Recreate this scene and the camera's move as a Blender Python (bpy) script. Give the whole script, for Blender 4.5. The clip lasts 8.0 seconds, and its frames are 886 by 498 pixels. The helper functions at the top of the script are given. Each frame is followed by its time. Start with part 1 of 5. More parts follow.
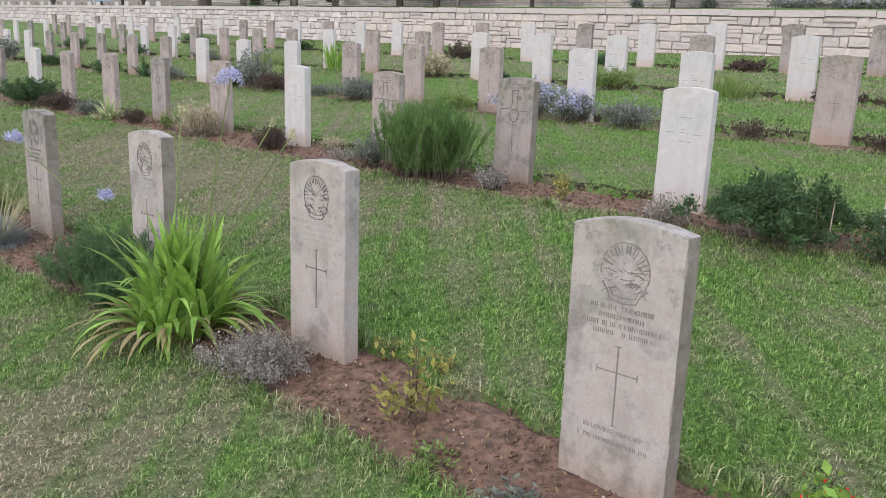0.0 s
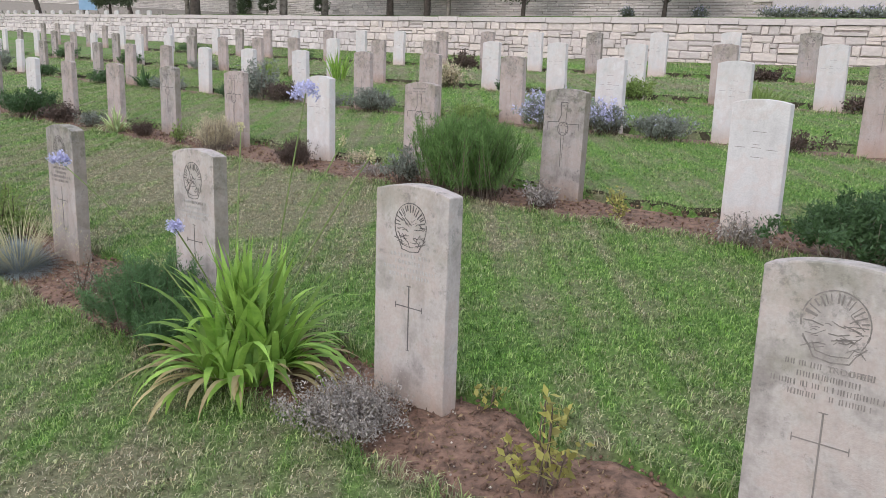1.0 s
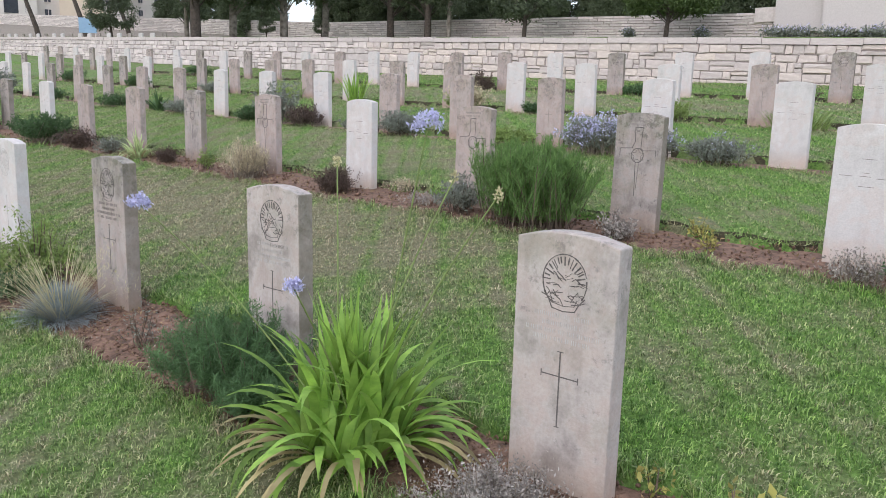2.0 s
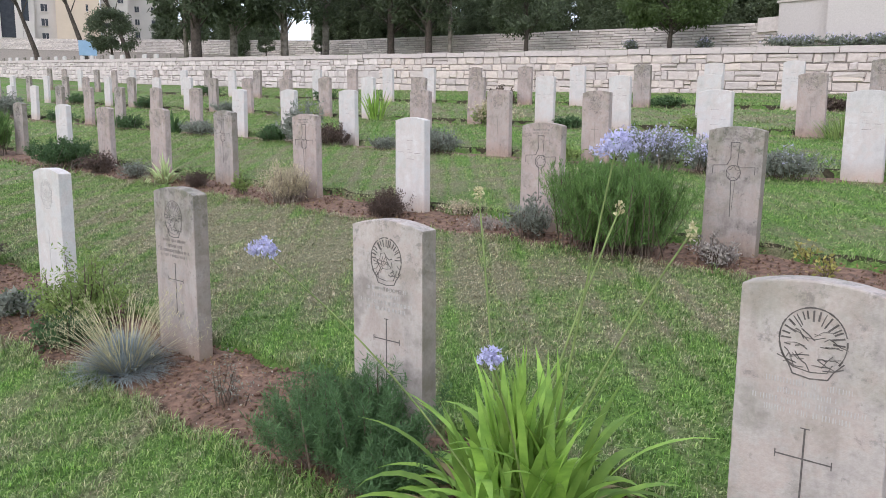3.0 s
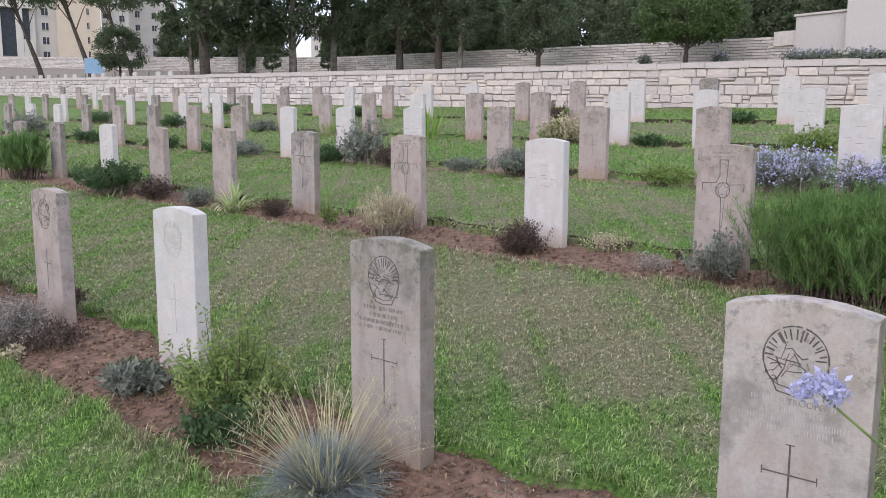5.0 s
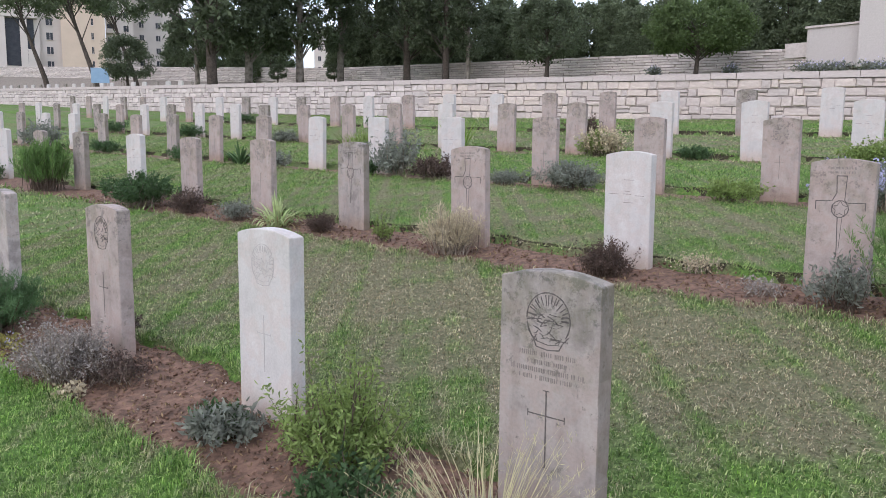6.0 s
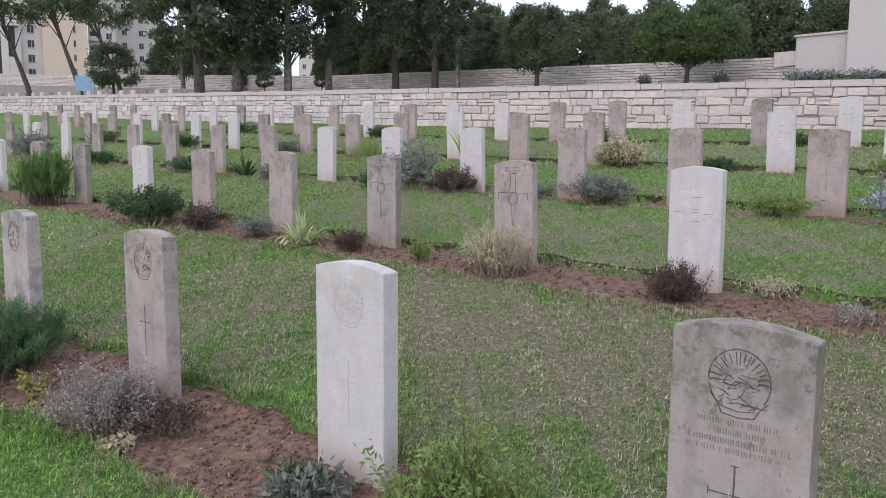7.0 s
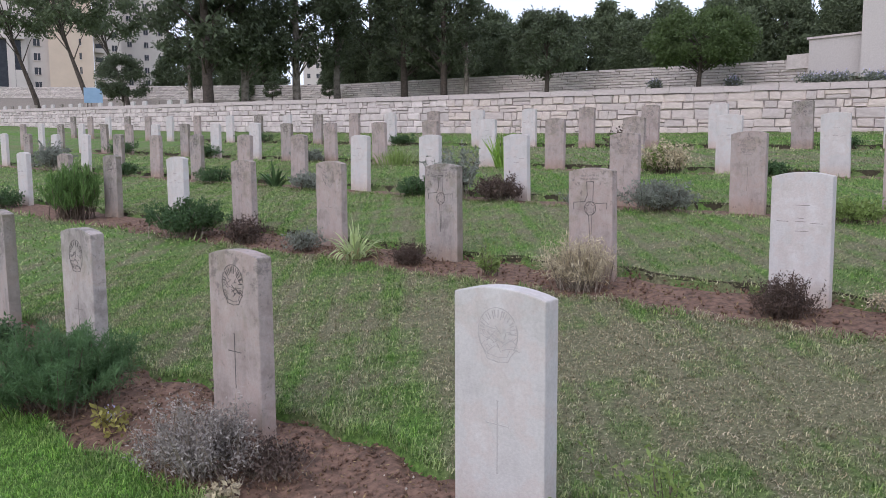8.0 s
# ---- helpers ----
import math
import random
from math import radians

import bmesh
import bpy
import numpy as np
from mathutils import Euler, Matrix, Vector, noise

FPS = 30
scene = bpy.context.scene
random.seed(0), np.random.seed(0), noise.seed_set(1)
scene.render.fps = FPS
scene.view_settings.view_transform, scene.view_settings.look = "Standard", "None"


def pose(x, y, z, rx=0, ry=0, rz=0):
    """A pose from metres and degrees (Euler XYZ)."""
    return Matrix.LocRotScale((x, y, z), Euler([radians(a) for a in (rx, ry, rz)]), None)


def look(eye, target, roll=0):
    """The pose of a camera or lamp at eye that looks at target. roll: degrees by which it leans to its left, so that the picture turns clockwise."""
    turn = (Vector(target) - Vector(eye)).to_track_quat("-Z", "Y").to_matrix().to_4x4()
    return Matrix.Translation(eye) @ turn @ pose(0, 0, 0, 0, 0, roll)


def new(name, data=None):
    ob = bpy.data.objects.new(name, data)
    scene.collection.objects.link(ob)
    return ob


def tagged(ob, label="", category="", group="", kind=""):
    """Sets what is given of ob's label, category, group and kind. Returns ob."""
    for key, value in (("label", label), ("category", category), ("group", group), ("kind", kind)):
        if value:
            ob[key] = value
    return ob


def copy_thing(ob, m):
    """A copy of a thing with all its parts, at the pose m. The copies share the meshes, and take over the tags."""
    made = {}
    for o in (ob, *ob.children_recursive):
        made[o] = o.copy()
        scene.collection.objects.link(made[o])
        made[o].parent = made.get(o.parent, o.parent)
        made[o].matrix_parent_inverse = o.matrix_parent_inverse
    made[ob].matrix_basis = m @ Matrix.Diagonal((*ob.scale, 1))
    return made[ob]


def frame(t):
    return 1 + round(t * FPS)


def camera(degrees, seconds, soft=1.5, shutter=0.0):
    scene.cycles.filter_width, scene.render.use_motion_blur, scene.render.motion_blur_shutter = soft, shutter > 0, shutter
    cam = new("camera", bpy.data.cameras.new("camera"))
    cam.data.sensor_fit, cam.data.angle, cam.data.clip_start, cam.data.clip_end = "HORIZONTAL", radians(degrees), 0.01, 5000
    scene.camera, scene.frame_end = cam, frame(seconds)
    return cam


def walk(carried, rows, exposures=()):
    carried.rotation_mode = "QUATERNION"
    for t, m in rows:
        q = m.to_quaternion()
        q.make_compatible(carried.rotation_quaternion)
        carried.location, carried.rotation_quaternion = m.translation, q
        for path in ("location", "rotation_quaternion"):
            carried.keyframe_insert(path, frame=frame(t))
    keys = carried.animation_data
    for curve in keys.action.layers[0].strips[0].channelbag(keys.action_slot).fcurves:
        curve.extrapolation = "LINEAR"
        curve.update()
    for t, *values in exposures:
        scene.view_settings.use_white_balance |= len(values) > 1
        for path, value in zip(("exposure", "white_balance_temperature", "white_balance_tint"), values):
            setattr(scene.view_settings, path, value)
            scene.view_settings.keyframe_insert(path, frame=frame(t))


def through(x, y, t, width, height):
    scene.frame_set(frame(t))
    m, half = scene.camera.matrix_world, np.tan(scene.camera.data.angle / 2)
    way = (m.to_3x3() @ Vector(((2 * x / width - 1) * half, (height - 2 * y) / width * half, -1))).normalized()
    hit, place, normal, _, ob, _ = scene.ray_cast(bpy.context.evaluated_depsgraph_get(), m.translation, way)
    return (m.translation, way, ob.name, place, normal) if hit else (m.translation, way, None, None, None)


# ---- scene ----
cam = camera(60.3, 8.0, soft=0.9)
PATH = [
    (0, (0.29, -0.087, 1.126), (0.901, 1.772, 0.708), 1.9),
    (0.5, (0.135, 0.142, 1.121), (0.767, 1.996, 0.715), 2.1),
    (1, (-0.021, 0.403, 1.135), (0.624, 2.254, 0.74), 1.8),
    (1.5, (-0.162, 0.687, 1.159), (0.49, 2.542, 0.792), 1.7),
    (1.7, (-0.236, 0.799, 1.155), (0.419, 2.655, 0.797), 1.7),
    (2.8, (-0.622, 1.478, 1.156), (0.038, 3.34, 0.846), 0.6),
    (3, (-0.69, 1.592, 1.168), (-0.029, 3.455, 0.863), 0.4),
    (3.5, (-0.871, 1.893, 1.185), (-0.208, 3.758, 0.897), -0.3),
    (4, (-1.033, 2.219, 1.183), (-0.366, 4.083, 0.904), -0.5),
    (4.5, (-1.206, 2.512, 1.2), (-0.535, 4.376, 0.929), -0.3),
    (4.7, (-1.291, 2.632, 1.213), (-0.622, 4.497, 0.942), -0.1),
    (5.8, (-1.672, 3.325, 1.225), (-1.005, 5.195, 0.987), 0.2),
    (6, (-1.753, 3.422, 1.232), (-1.086, 5.293, 0.995), 0.3),
    (6.5, (-1.901, 3.676, 1.248), (-1.214, 5.541, 1.024), 0.3),
    (7, (-2.056, 3.959, 1.286), (-1.35, 5.818, 1.069), 0.2),
    (7.5, (-2.246, 4.196, 1.296), (-1.542, 6.056, 1.089), -0.2),
    (8, (-2.402, 4.468, 1.3), (-1.707, 6.333, 1.102), -0.5),
]
walk(cam, [(t, look(eye, target, roll)) for t, eye, target, roll in PATH],
     [(0, 0.76, 6130, 9.5), (1.5, 0.80, 6080, 9.8), (3.0, 0.86, 6030, 10.5), (3.5, 0.74, 6030, 11), (4.5, 0.72, 6000, 12), (6.0, 0.68, 5950, 13), (6.5, 0.54, 5930, 13.5), (7.5, 0.55, 5900, 14.5), (8, 0.45, 5880, 15)])

# ---- world, sun, exposure ----
world = bpy.data.worlds.new("sky")
scene.world = world
world.use_nodes = True
wn = world.node_tree
sky = wn.nodes.new("ShaderNodeTexSky")
sky.sky_type, sky.sun_disc = "NISHITA", False
sky.sun_elevation, sky.sun_rotation = radians(38), radians(232)
sky.air_density, sky.dust_density, sky.ozone_density = 1.0, 3.0, 1.0
veil = wn.nodes.new("ShaderNodeMix")
veil.data_type = "RGBA"
veil.inputs[0].default_value = 0.72
veil.inputs[7].default_value = (6.2, 6.4, 6.95, 1)  # thin high cloud
wn.links.new(sky.outputs[0], veil.inputs[6])
wn.links.new(veil.outputs[2], wn.nodes["Background"].inputs[0])
wn.nodes["Background"].inputs[1].default_value = 0.15
sun = new("sun", bpy.data.lights.new("sun", "SUN"))
sun.data.energy, sun.data.angle, sun.data.color = 0.45, radians(70), (1.0, 0.97, 0.95)
sun.matrix_basis = look((-16, -12, 12), (0, 0, 0))

# ---- plan: u runs along the rows, v across them and up the hill ----
O2 = Vector((0.744, 2.989))
U2, V2 = Vector((-0.495, 0.869)).normalized(), Vector((0.869, 0.495)).normalized()
ANG = math.degrees(math.atan2(-U2.y, -U2.x))
ROWV = [0.0, 3.01, 6.08, 9.03, 12.36]
WALL_V, WALL2_V = 15.22, 53.0
rng = np.random.default_rng(7)


def wave(u, v, k=0):
    """A smooth, uneven field between about -1 and 1."""
    return (np.sin(1.7 * u + 0.9 * v + 1.3 * k) + np.sin(-2.9 * u + 2.3 * v + 2.1 * k) + np.sin(5.3 * u - 4.1 * v + 0.7 * k)
            + 0.7 * np.sin(9.7 * u + 8.3 * v + k)) / 3.7


def lawn_z(u, v):
    ua, vp = np.clip(u, -8, 40), np.maximum(v, 0)
    far = np.where(u > 40, 0.0588 * (u - 40), 0) + np.where(u < -8, 0.02 * (u + 8), 0)
    vn = np.where(v < -12, -12 + 0.15 * (v + 12), v)
    return 0.018 + 0.0268 * ua + 0.1159 * vn + 0.0004 * (ua * ua + np.minimum(vp, 20) ** 2) + far


def wall_top(u):
    return 2.75 + 0.046 * u


def terrace_z(u, v):
    return 2.33 + 0.046 * u + 0.0995 * (v - 13.9)


def edges(u, row):
    """The near and the far edge of the soil bed of a row, across the row."""
    if row == 0:
        n, f = -0.37 - 0.025 * np.clip(u, 0, 4) - 0.012 * u, 0.2 + 0.0 * u
    elif row == 1:
        n, f = -0.47 - 0.02 * np.clip(u, 0, 4), 0.22 + 0.0 * u
    else:
        n, f = -0.40 + 0.0 * u, 0.22 + 0.0 * u
    return n + 0.045 * wave(u * 0.9, 3.0 * row, 1) + 0.02 * np.sin(11 * u + row), f + 0.075 * wave(u * 1.1, 5.0 * row, 4) + 0.03 * np.sin(13 * u)


def in_bed(u, v):
    """1 well inside a bed, 0 on the lawn."""
    best = np.zeros(np.broadcast(u, v).shape)
    for row, rv in enumerate(ROWV):
        n, f = edges(u, row)
        d = np.minimum(v - rv - n, rv + f - v)
        best = np.maximum(best, np.clip(d / 0.05, 0, 1) * np.clip((u + 4.6) / 0.2, 0, 1))
    return best


def dryness(u, v):
    """How dry and thin the lawn is: worn patches between the rows."""
    def spot(u0, v0, a, b):
        return np.exp(-((u - u0) / a) ** 2 - ((v - v0) / b) ** 2)
    d = 0.25 - 0.26 * spot(-1.3, 1.2, 1.6, 1.4) - 0.35 * spot(0.5, 4.6, 3.0, 1.0) + 0.78 * spot(4.2, 1.6, 2.3, 0.85)
    d = d + 0.30 * spot(5.0, 4.5, 4.0, 0.8) + 0.60 * spot(0.1, -1.35, 1.0, 0.5) + 0.35 * spot(7, 10.7, 8.0, 0.7)
    d = d - 0.95 * spot(6.4, -0.9, 2.0, 0.55) - 0.10 * spot(3.0, -0.75, 1.5, 0.3) - 0.3 * spot(4.0, 7.6, 9.0, 0.9) - 0.35 * spot(8.0, 13.6, 9.0, 0.8)
    d = d - 0.30 * spot(0.2, 0.5, 0.8, 0.35) - 0.35 * spot(2.3, 0.5, 0.9, 0.3)
    d = d + 0.26 * wave(u * 0.9, v * 1.3, 2) + 0.46 * wave(u * 2.9, v * 3.7, 3) + 0.50 * wave(u * 7.3, v * 8.1, 7) + 0.22 * wave(u * 23.0, v * 26.0, 9)
    return np.clip(d, -1, 1)


def sheet_z(u, v):
    z = lawn_z(u, v) + 0.008 * wave(3 * u, 3 * v, 5) - 0.075 * in_bed(u, v) * np.where(v > 1.5, 1.5, 1.0)
    t = terrace_z(u, np.minimum(v, WALL2_V)) + np.where(v > WALL2_V + 0.3, 0.9, 0) + 0.02 * np.maximum(v - WALL2_V, 0)
    return np.where(v > WALL_V + 0.25, t, z)


def at(u, v, h=0.0):
    u, v = float(u), float(v)
    p = O2 + u * U2 + v * V2
    z = float(lawn_z(u, v)) if v < WALL_V + 0.25 else float(terrace_z(u, v))
    return Vector((p.x, p.y, z + h))


def to_xyz(u, v, z):
    return np.stack([O2.x + u * U2.x + v * V2.x, O2.y + u * U2.y + v * V2.y, z + 0 * u], -1)


# ---- materials ----
def material(name, rough=0.85, spec=0.3):
    m = bpy.data.materials.new(name)
    m.use_nodes = True
    b = m.node_tree.nodes["Principled BSDF"]
    b.inputs["Roughness"].default_value, b.inputs["Specular IOR Level"].default_value = rough, spec
    return m, m.node_tree.nodes, m.node_tree.links, b


def noise_of(nodes, links, scale, detail=4, rough=0.6, coords="Object"):
    c = nodes.new("ShaderNodeTexCoord")
    n = nodes.new("ShaderNodeTexNoise")
    n.inputs["Scale"].default_value, n.inputs["Detail"].default_value, n.inputs["Roughness"].default_value = scale, detail, rough
    links.new(c.outputs[coords], n.inputs["Vector"])
    return n


def ramp(nodes, links, source, *stops):
    r = nodes.new("ShaderNodeValToRGB")
    while len(r.color_ramp.elements) < len(stops):
        r.color_ramp.elements.new(0.5)
    for e, (p, c) in zip(r.color_ramp.elements, stops):
        e.position, e.color = p, (*c, 1) if len(c) == 3 else c
    links.new(source, r.inputs[0])
    return r


def mix(nodes, links, kind, fac, a, b):
    x = nodes.new("ShaderNodeMix")
    x.data_type, x.blend_type = "RGBA", kind
    for sock, val in ((x.inputs[0], fac), (x.inputs[6], a), (x.inputs[7], b)):
        if isinstance(val, (int, float)):
            sock.default_value = val
        elif isinstance(val, tuple):
            sock.default_value = (*val, 1)
        else:
            links.new(val, sock)
    return x.outputs[2]


def bump(nodes, links, b, source, strength, distance):
    n = nodes.new("ShaderNodeBump")
    n.inputs["Strength"].default_value, n.inputs["Distance"].default_value = strength, distance
    links.new(source, n.inputs["Height"])
    links.new(n.outputs[0], b.inputs["Normal"])


def stone_material(name, light, dark, lichen, amount, side=0.0):
    """Limestone: grain, broad stains, and lichen that gathers towards the top."""
    m, nodes, links, b = material(name, 0.9, 0.2)
    info = nodes.new("ShaderNodeObjectInfo")
    big = noise_of(nodes, links, 5.0, 5, 0.65)
    add = nodes.new("ShaderNodeVectorMath")
    links.new(nodes[[n.name for n in nodes if n.type == "TEX_COORD"][-1]].outputs["Object"], add.inputs[0])
    links.new(info.outputs["Location"], add.inputs[1])
    links.new(add.outputs[0], big.inputs["Vector"])
    warm = (0.92 * light[0], 0.87 * light[1], 0.85 * light[2])
    c1 = ramp(nodes, links, big.outputs[0], (0.33, dark), (0.47, tuple(0.93 * c for c in light)), (0.54, warm), (0.66, tuple(1.0 * c for c in light)))
    fine = noise_of(nodes, links, 90.0, 3, 0.7)
    c2 = mix(nodes, links, "MULTIPLY", 0.32, c1.outputs[0], ramp(nodes, links, fine.outputs[0], (0.3, (0.68, 0.68, 0.68)), (0.6, (1.08, 1.07, 1.05))).outputs[0])
    spots = noise_of(nodes, links, 21.0, 9, 0.78)
    links.new(add.outputs[0], spots.inputs["Vector"])
    sep = nodes.new("ShaderNodeSeparateXYZ")
    links.new(nodes[[n.name for n in nodes if n.type == "TEX_COORD"][0]].outputs["Object"], sep.inputs[0])
    hgt = ramp(nodes, links, sep.outputs[2], (0.42, (0, 0, 0)), (0.80, (1, 1, 1)))
    fac = nodes.new("ShaderNodeMath")
    fac.operation = "MULTIPLY_ADD"
    links.new(hgt.outputs[0], fac.inputs[0])
    fac.inputs[1].default_value = 0.16 * amount
    links.new(spots.outputs[0], fac.inputs[2])
    msk = ramp(nodes, links, fac.outputs[0], (0.635 - 0.085 * amount, (0, 0, 0)), (0.72 - 0.085 * amount, (amount, amount, amount)))
    col = mix(nodes, links, "MIX", msk.outputs[0], c2, lichen)
    moss_n = noise_of(nodes, links, 7.0, 7, 0.7)
    links.new(add.outputs[0], moss_n.inputs["Vector"])
    mfac = nodes.new("ShaderNodeMath")
    mfac.operation = "MULTIPLY_ADD"
    links.new(ramp(nodes, links, sep.outputs[2], (0.30, (0, 0, 0)), (0.80, (1, 1, 1))).outputs[0], mfac.inputs[0])
    mfac.inputs[1].default_value = 0.22 * amount
    links.new(moss_n.outputs[0], mfac.inputs[2])
    veil_f = ramp(nodes, links, mfac.outputs[0], (0.55, (0, 0, 0)), (0.72, (0.75 * amount,) * 3))
    col = mix(nodes, links, "MIX", veil_f.outputs[0], col, (0.27 * light[0] + 0.07, 0.29 * light[1] + 0.07, 0.2 * light[2] + 0.05))
    drip = noise_of(nodes, links, 1.0, 5, 0.65)
    squeeze = nodes.new("ShaderNodeMapping")
    squeeze.inputs["Scale"].default_value = (13.0, 13.0, 3.5)
    links.new(add.outputs[0], squeeze.inputs["Vector"])
    links.new(squeeze.outputs[0], drip.inputs["Vector"])
    col = mix(nodes, links, "MULTIPLY", 0.75 * amount, col, ramp(nodes, links, drip.outputs[0], (0.34, (0.66, 0.64, 0.62)), (0.52, (1.02, 1.01, 1.0)), (0.7, (1.12, 1.10, 1.08))).outputs[0])
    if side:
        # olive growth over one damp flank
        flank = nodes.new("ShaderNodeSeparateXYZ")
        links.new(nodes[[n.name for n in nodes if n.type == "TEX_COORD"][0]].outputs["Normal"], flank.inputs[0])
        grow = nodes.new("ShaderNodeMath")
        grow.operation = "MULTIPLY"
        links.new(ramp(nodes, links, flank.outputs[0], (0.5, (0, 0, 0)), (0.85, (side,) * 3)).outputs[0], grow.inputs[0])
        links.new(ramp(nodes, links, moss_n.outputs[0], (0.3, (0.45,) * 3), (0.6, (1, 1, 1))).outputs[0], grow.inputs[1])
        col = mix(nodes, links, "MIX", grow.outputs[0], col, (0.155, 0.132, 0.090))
    foot = ramp(nodes, links, sep.outputs[2], (0.0, (0.93, 0.84, 0.76)), (0.14, (1, 1, 1)))
    col = mix(nodes, links, "MULTIPLY", 1.0, col, foot.outputs[0])
    links.new(col, b.inputs["Base Color"])
    bump(nodes, links, b, fine.outputs[0], 0.35, 0.004)
    return m


WHITE = stone_material("white_limestone", (0.585, 0.552, 0.538), (0.49, 0.458, 0.445), (0.28, 0.265, 0.255), 0.25)
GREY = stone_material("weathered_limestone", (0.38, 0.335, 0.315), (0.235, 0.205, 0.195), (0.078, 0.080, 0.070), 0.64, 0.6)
PINK = stone_material("rosy_limestone", (0.42, 0.355, 0.33), (0.30, 0.245, 0.225), (0.09, 0.085, 0.08), 0.55)
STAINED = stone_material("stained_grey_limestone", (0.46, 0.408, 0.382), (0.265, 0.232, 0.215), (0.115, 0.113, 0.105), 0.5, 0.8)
PALE = stone_material("pale_grey_limestone", (0.455, 0.405, 0.38), (0.285, 0.25, 0.235), (0.13, 0.125, 0.12), 0.5)


def plain(name, light, dark, scale=30.0, rough=0.9, island=0.0, relief=0.0):
    """Two tones broken up by noise; island: how far single pieces differ."""
    m, nodes, links, b = material(name, rough, 0.25)
    n = noise_of(nodes, links, scale, 5, 0.65)
    col = ramp(nodes, links, n.outputs[0], (0.3, dark), (0.7, light)).outputs[0]
    if island:
        g = nodes.new("ShaderNodeNewGeometry")
        r = ramp(nodes, links, g.outputs["Random Per Island"], (0.0, (1 - island,) * 3), (1.0, (1 + island,) * 3))
        col = mix(nodes, links, "MULTIPLY", 1.0, col, r.outputs[0])
    links.new(col, b.inputs["Base Color"])
    if relief:
        bump(nodes, links, b, n.outputs[0], 0.6, relief)
    return m


def leafy(name, light, dark, tip=None, island=0.35, through=0.25):
    m = plain(name, light, dark, 14.0, 0.6, island)
    b = m.node_tree.nodes["Principled BSDF"]
    b.inputs["Subsurface Weight"].default_value = 0.0
    b.inputs["Transmission Weight"].default_value = 0.0
    if through:
        nodes, links = m.node_tree.nodes, m.node_tree.links
        t = nodes.new("ShaderNodeBsdfTranslucent")
        t.inputs[0].default_value = (*[min(1, 1.3 * c) for c in light], 1)
        s = nodes.new("ShaderNodeMixShader")
        s.inputs[0].default_value = through
        links.new(b.outputs[0], s.inputs[1])
        links.new(t.outputs[0], s.inputs[2])
        links.new(s.outputs[0], nodes["Material Output"].inputs[0])
    return m


def ground_material():
    m, nodes, links, b = material("lawn_soil", 0.95, 0.15)
    at_dry = nodes.new("ShaderNodeAttribute")
    at_dry.attribute_name = "dry"
    n1 = noise_of(nodes, links, 40.0, 6, 0.7)
    n2 = noise_of(nodes, links, 3.0, 4, 0.6)
    green = ramp(nodes, links, n1.outputs[0], (0.32, (0.036, 0.068, 0.016)), (0.68, (0.175, 0.29, 0.065)))
    straw = ramp(nodes, links, n1.outputs[0], (0.3, (0.075, 0.073, 0.039)), (0.7, (0.25, 0.238, 0.138)))
    fac = nodes.new("ShaderNodeMath")
    fac.operation = "MULTIPLY_ADD"
    links.new(n2.outputs[0], fac.inputs[0])
    fac.inputs[1].default_value = 0.35
    links.new(at_dry.outputs["Fac"], fac.inputs[2])
    f = ramp(nodes, links, fac.outputs[0], (0.15, (0, 0, 0)), (0.95, (1, 1, 1)))
    links.new(mix(nodes, links, "MIX", f.outputs[0], green.outputs[0], straw.outputs[0]), b.inputs["Base Color"])
    bump(nodes, links, b, n1.outputs[0], 0.8, 0.02)
    return m


def blade_material():
    m, nodes, links, b = material("grass_blades", 0.55, 0.25)
    at_dry = nodes.new("ShaderNodeAttribute")
    at_dry.attribute_name = "dry"
    g = nodes.new("ShaderNodeNewGeometry")
    green = ramp(nodes, links, g.outputs["Random Per Island"], (0.0, (0.072, 0.130, 0.034)), (0.5, (0.190, 0.290, 0.082)), (1.0, (0.40, 0.475, 0.185)))
    vivid = ramp(nodes, links, g.outputs["Random Per Island"], (0.0, (0.075, 0.180, 0.026)), (0.5, (0.195, 0.375, 0.060)), (1.0, (0.38, 0.55, 0.14)))
    straw = ramp(nodes, links, g.outputs["Random Per Island"], (0.0, (0.158, 0.128, 0.080)), (0.5, (0.392, 0.318, 0.210)), (1.0, (0.62, 0.54, 0.40)))
    neg = nodes.new("ShaderNodeMath")
    neg.operation, neg.inputs[1].default_value, neg.use_clamp = "MULTIPLY", -1.0, True
    pos = nodes.new("ShaderNodeMath")
    pos.operation, pos.inputs[1].default_value, pos.use_clamp = "MULTIPLY", 1.0, True
    links.new(at_dry.outputs["Fac"], neg.inputs[0])
    links.new(at_dry.outputs["Fac"], pos.inputs[0])
    col = mix(nodes, links, "MIX", neg.outputs[0], green.outputs[0], vivid.outputs[0])
    col = mix(nodes, links, "MIX", pos.outputs[0], col, straw.outputs[0])
    tuft = noise_of(nodes, links, 26.0, 4, 0.7)
    col = mix(nodes, links, "MULTIPLY", 1.0, col, ramp(nodes, links, tuft.outputs[0], (0.35, (0.44, 0.47, 0.45)), (0.5, (0.97, 1.0, 0.97)), (0.64, (1.42, 1.38, 1.32))).outputs[0])
    links.new(col, b.inputs["Base Color"])
    t = nodes.new("ShaderNodeBsdfTranslucent")
    links.new(col, t.inputs[0])
    s = nodes.new("ShaderNodeMixShader")
    s.inputs[0].default_value = 0.25
    links.new(b.outputs[0], s.inputs[1])
    links.new(t.outputs[0], s.inputs[2])
    links.new(s.outputs[0], nodes["Material Output"].inputs[0])
    return m


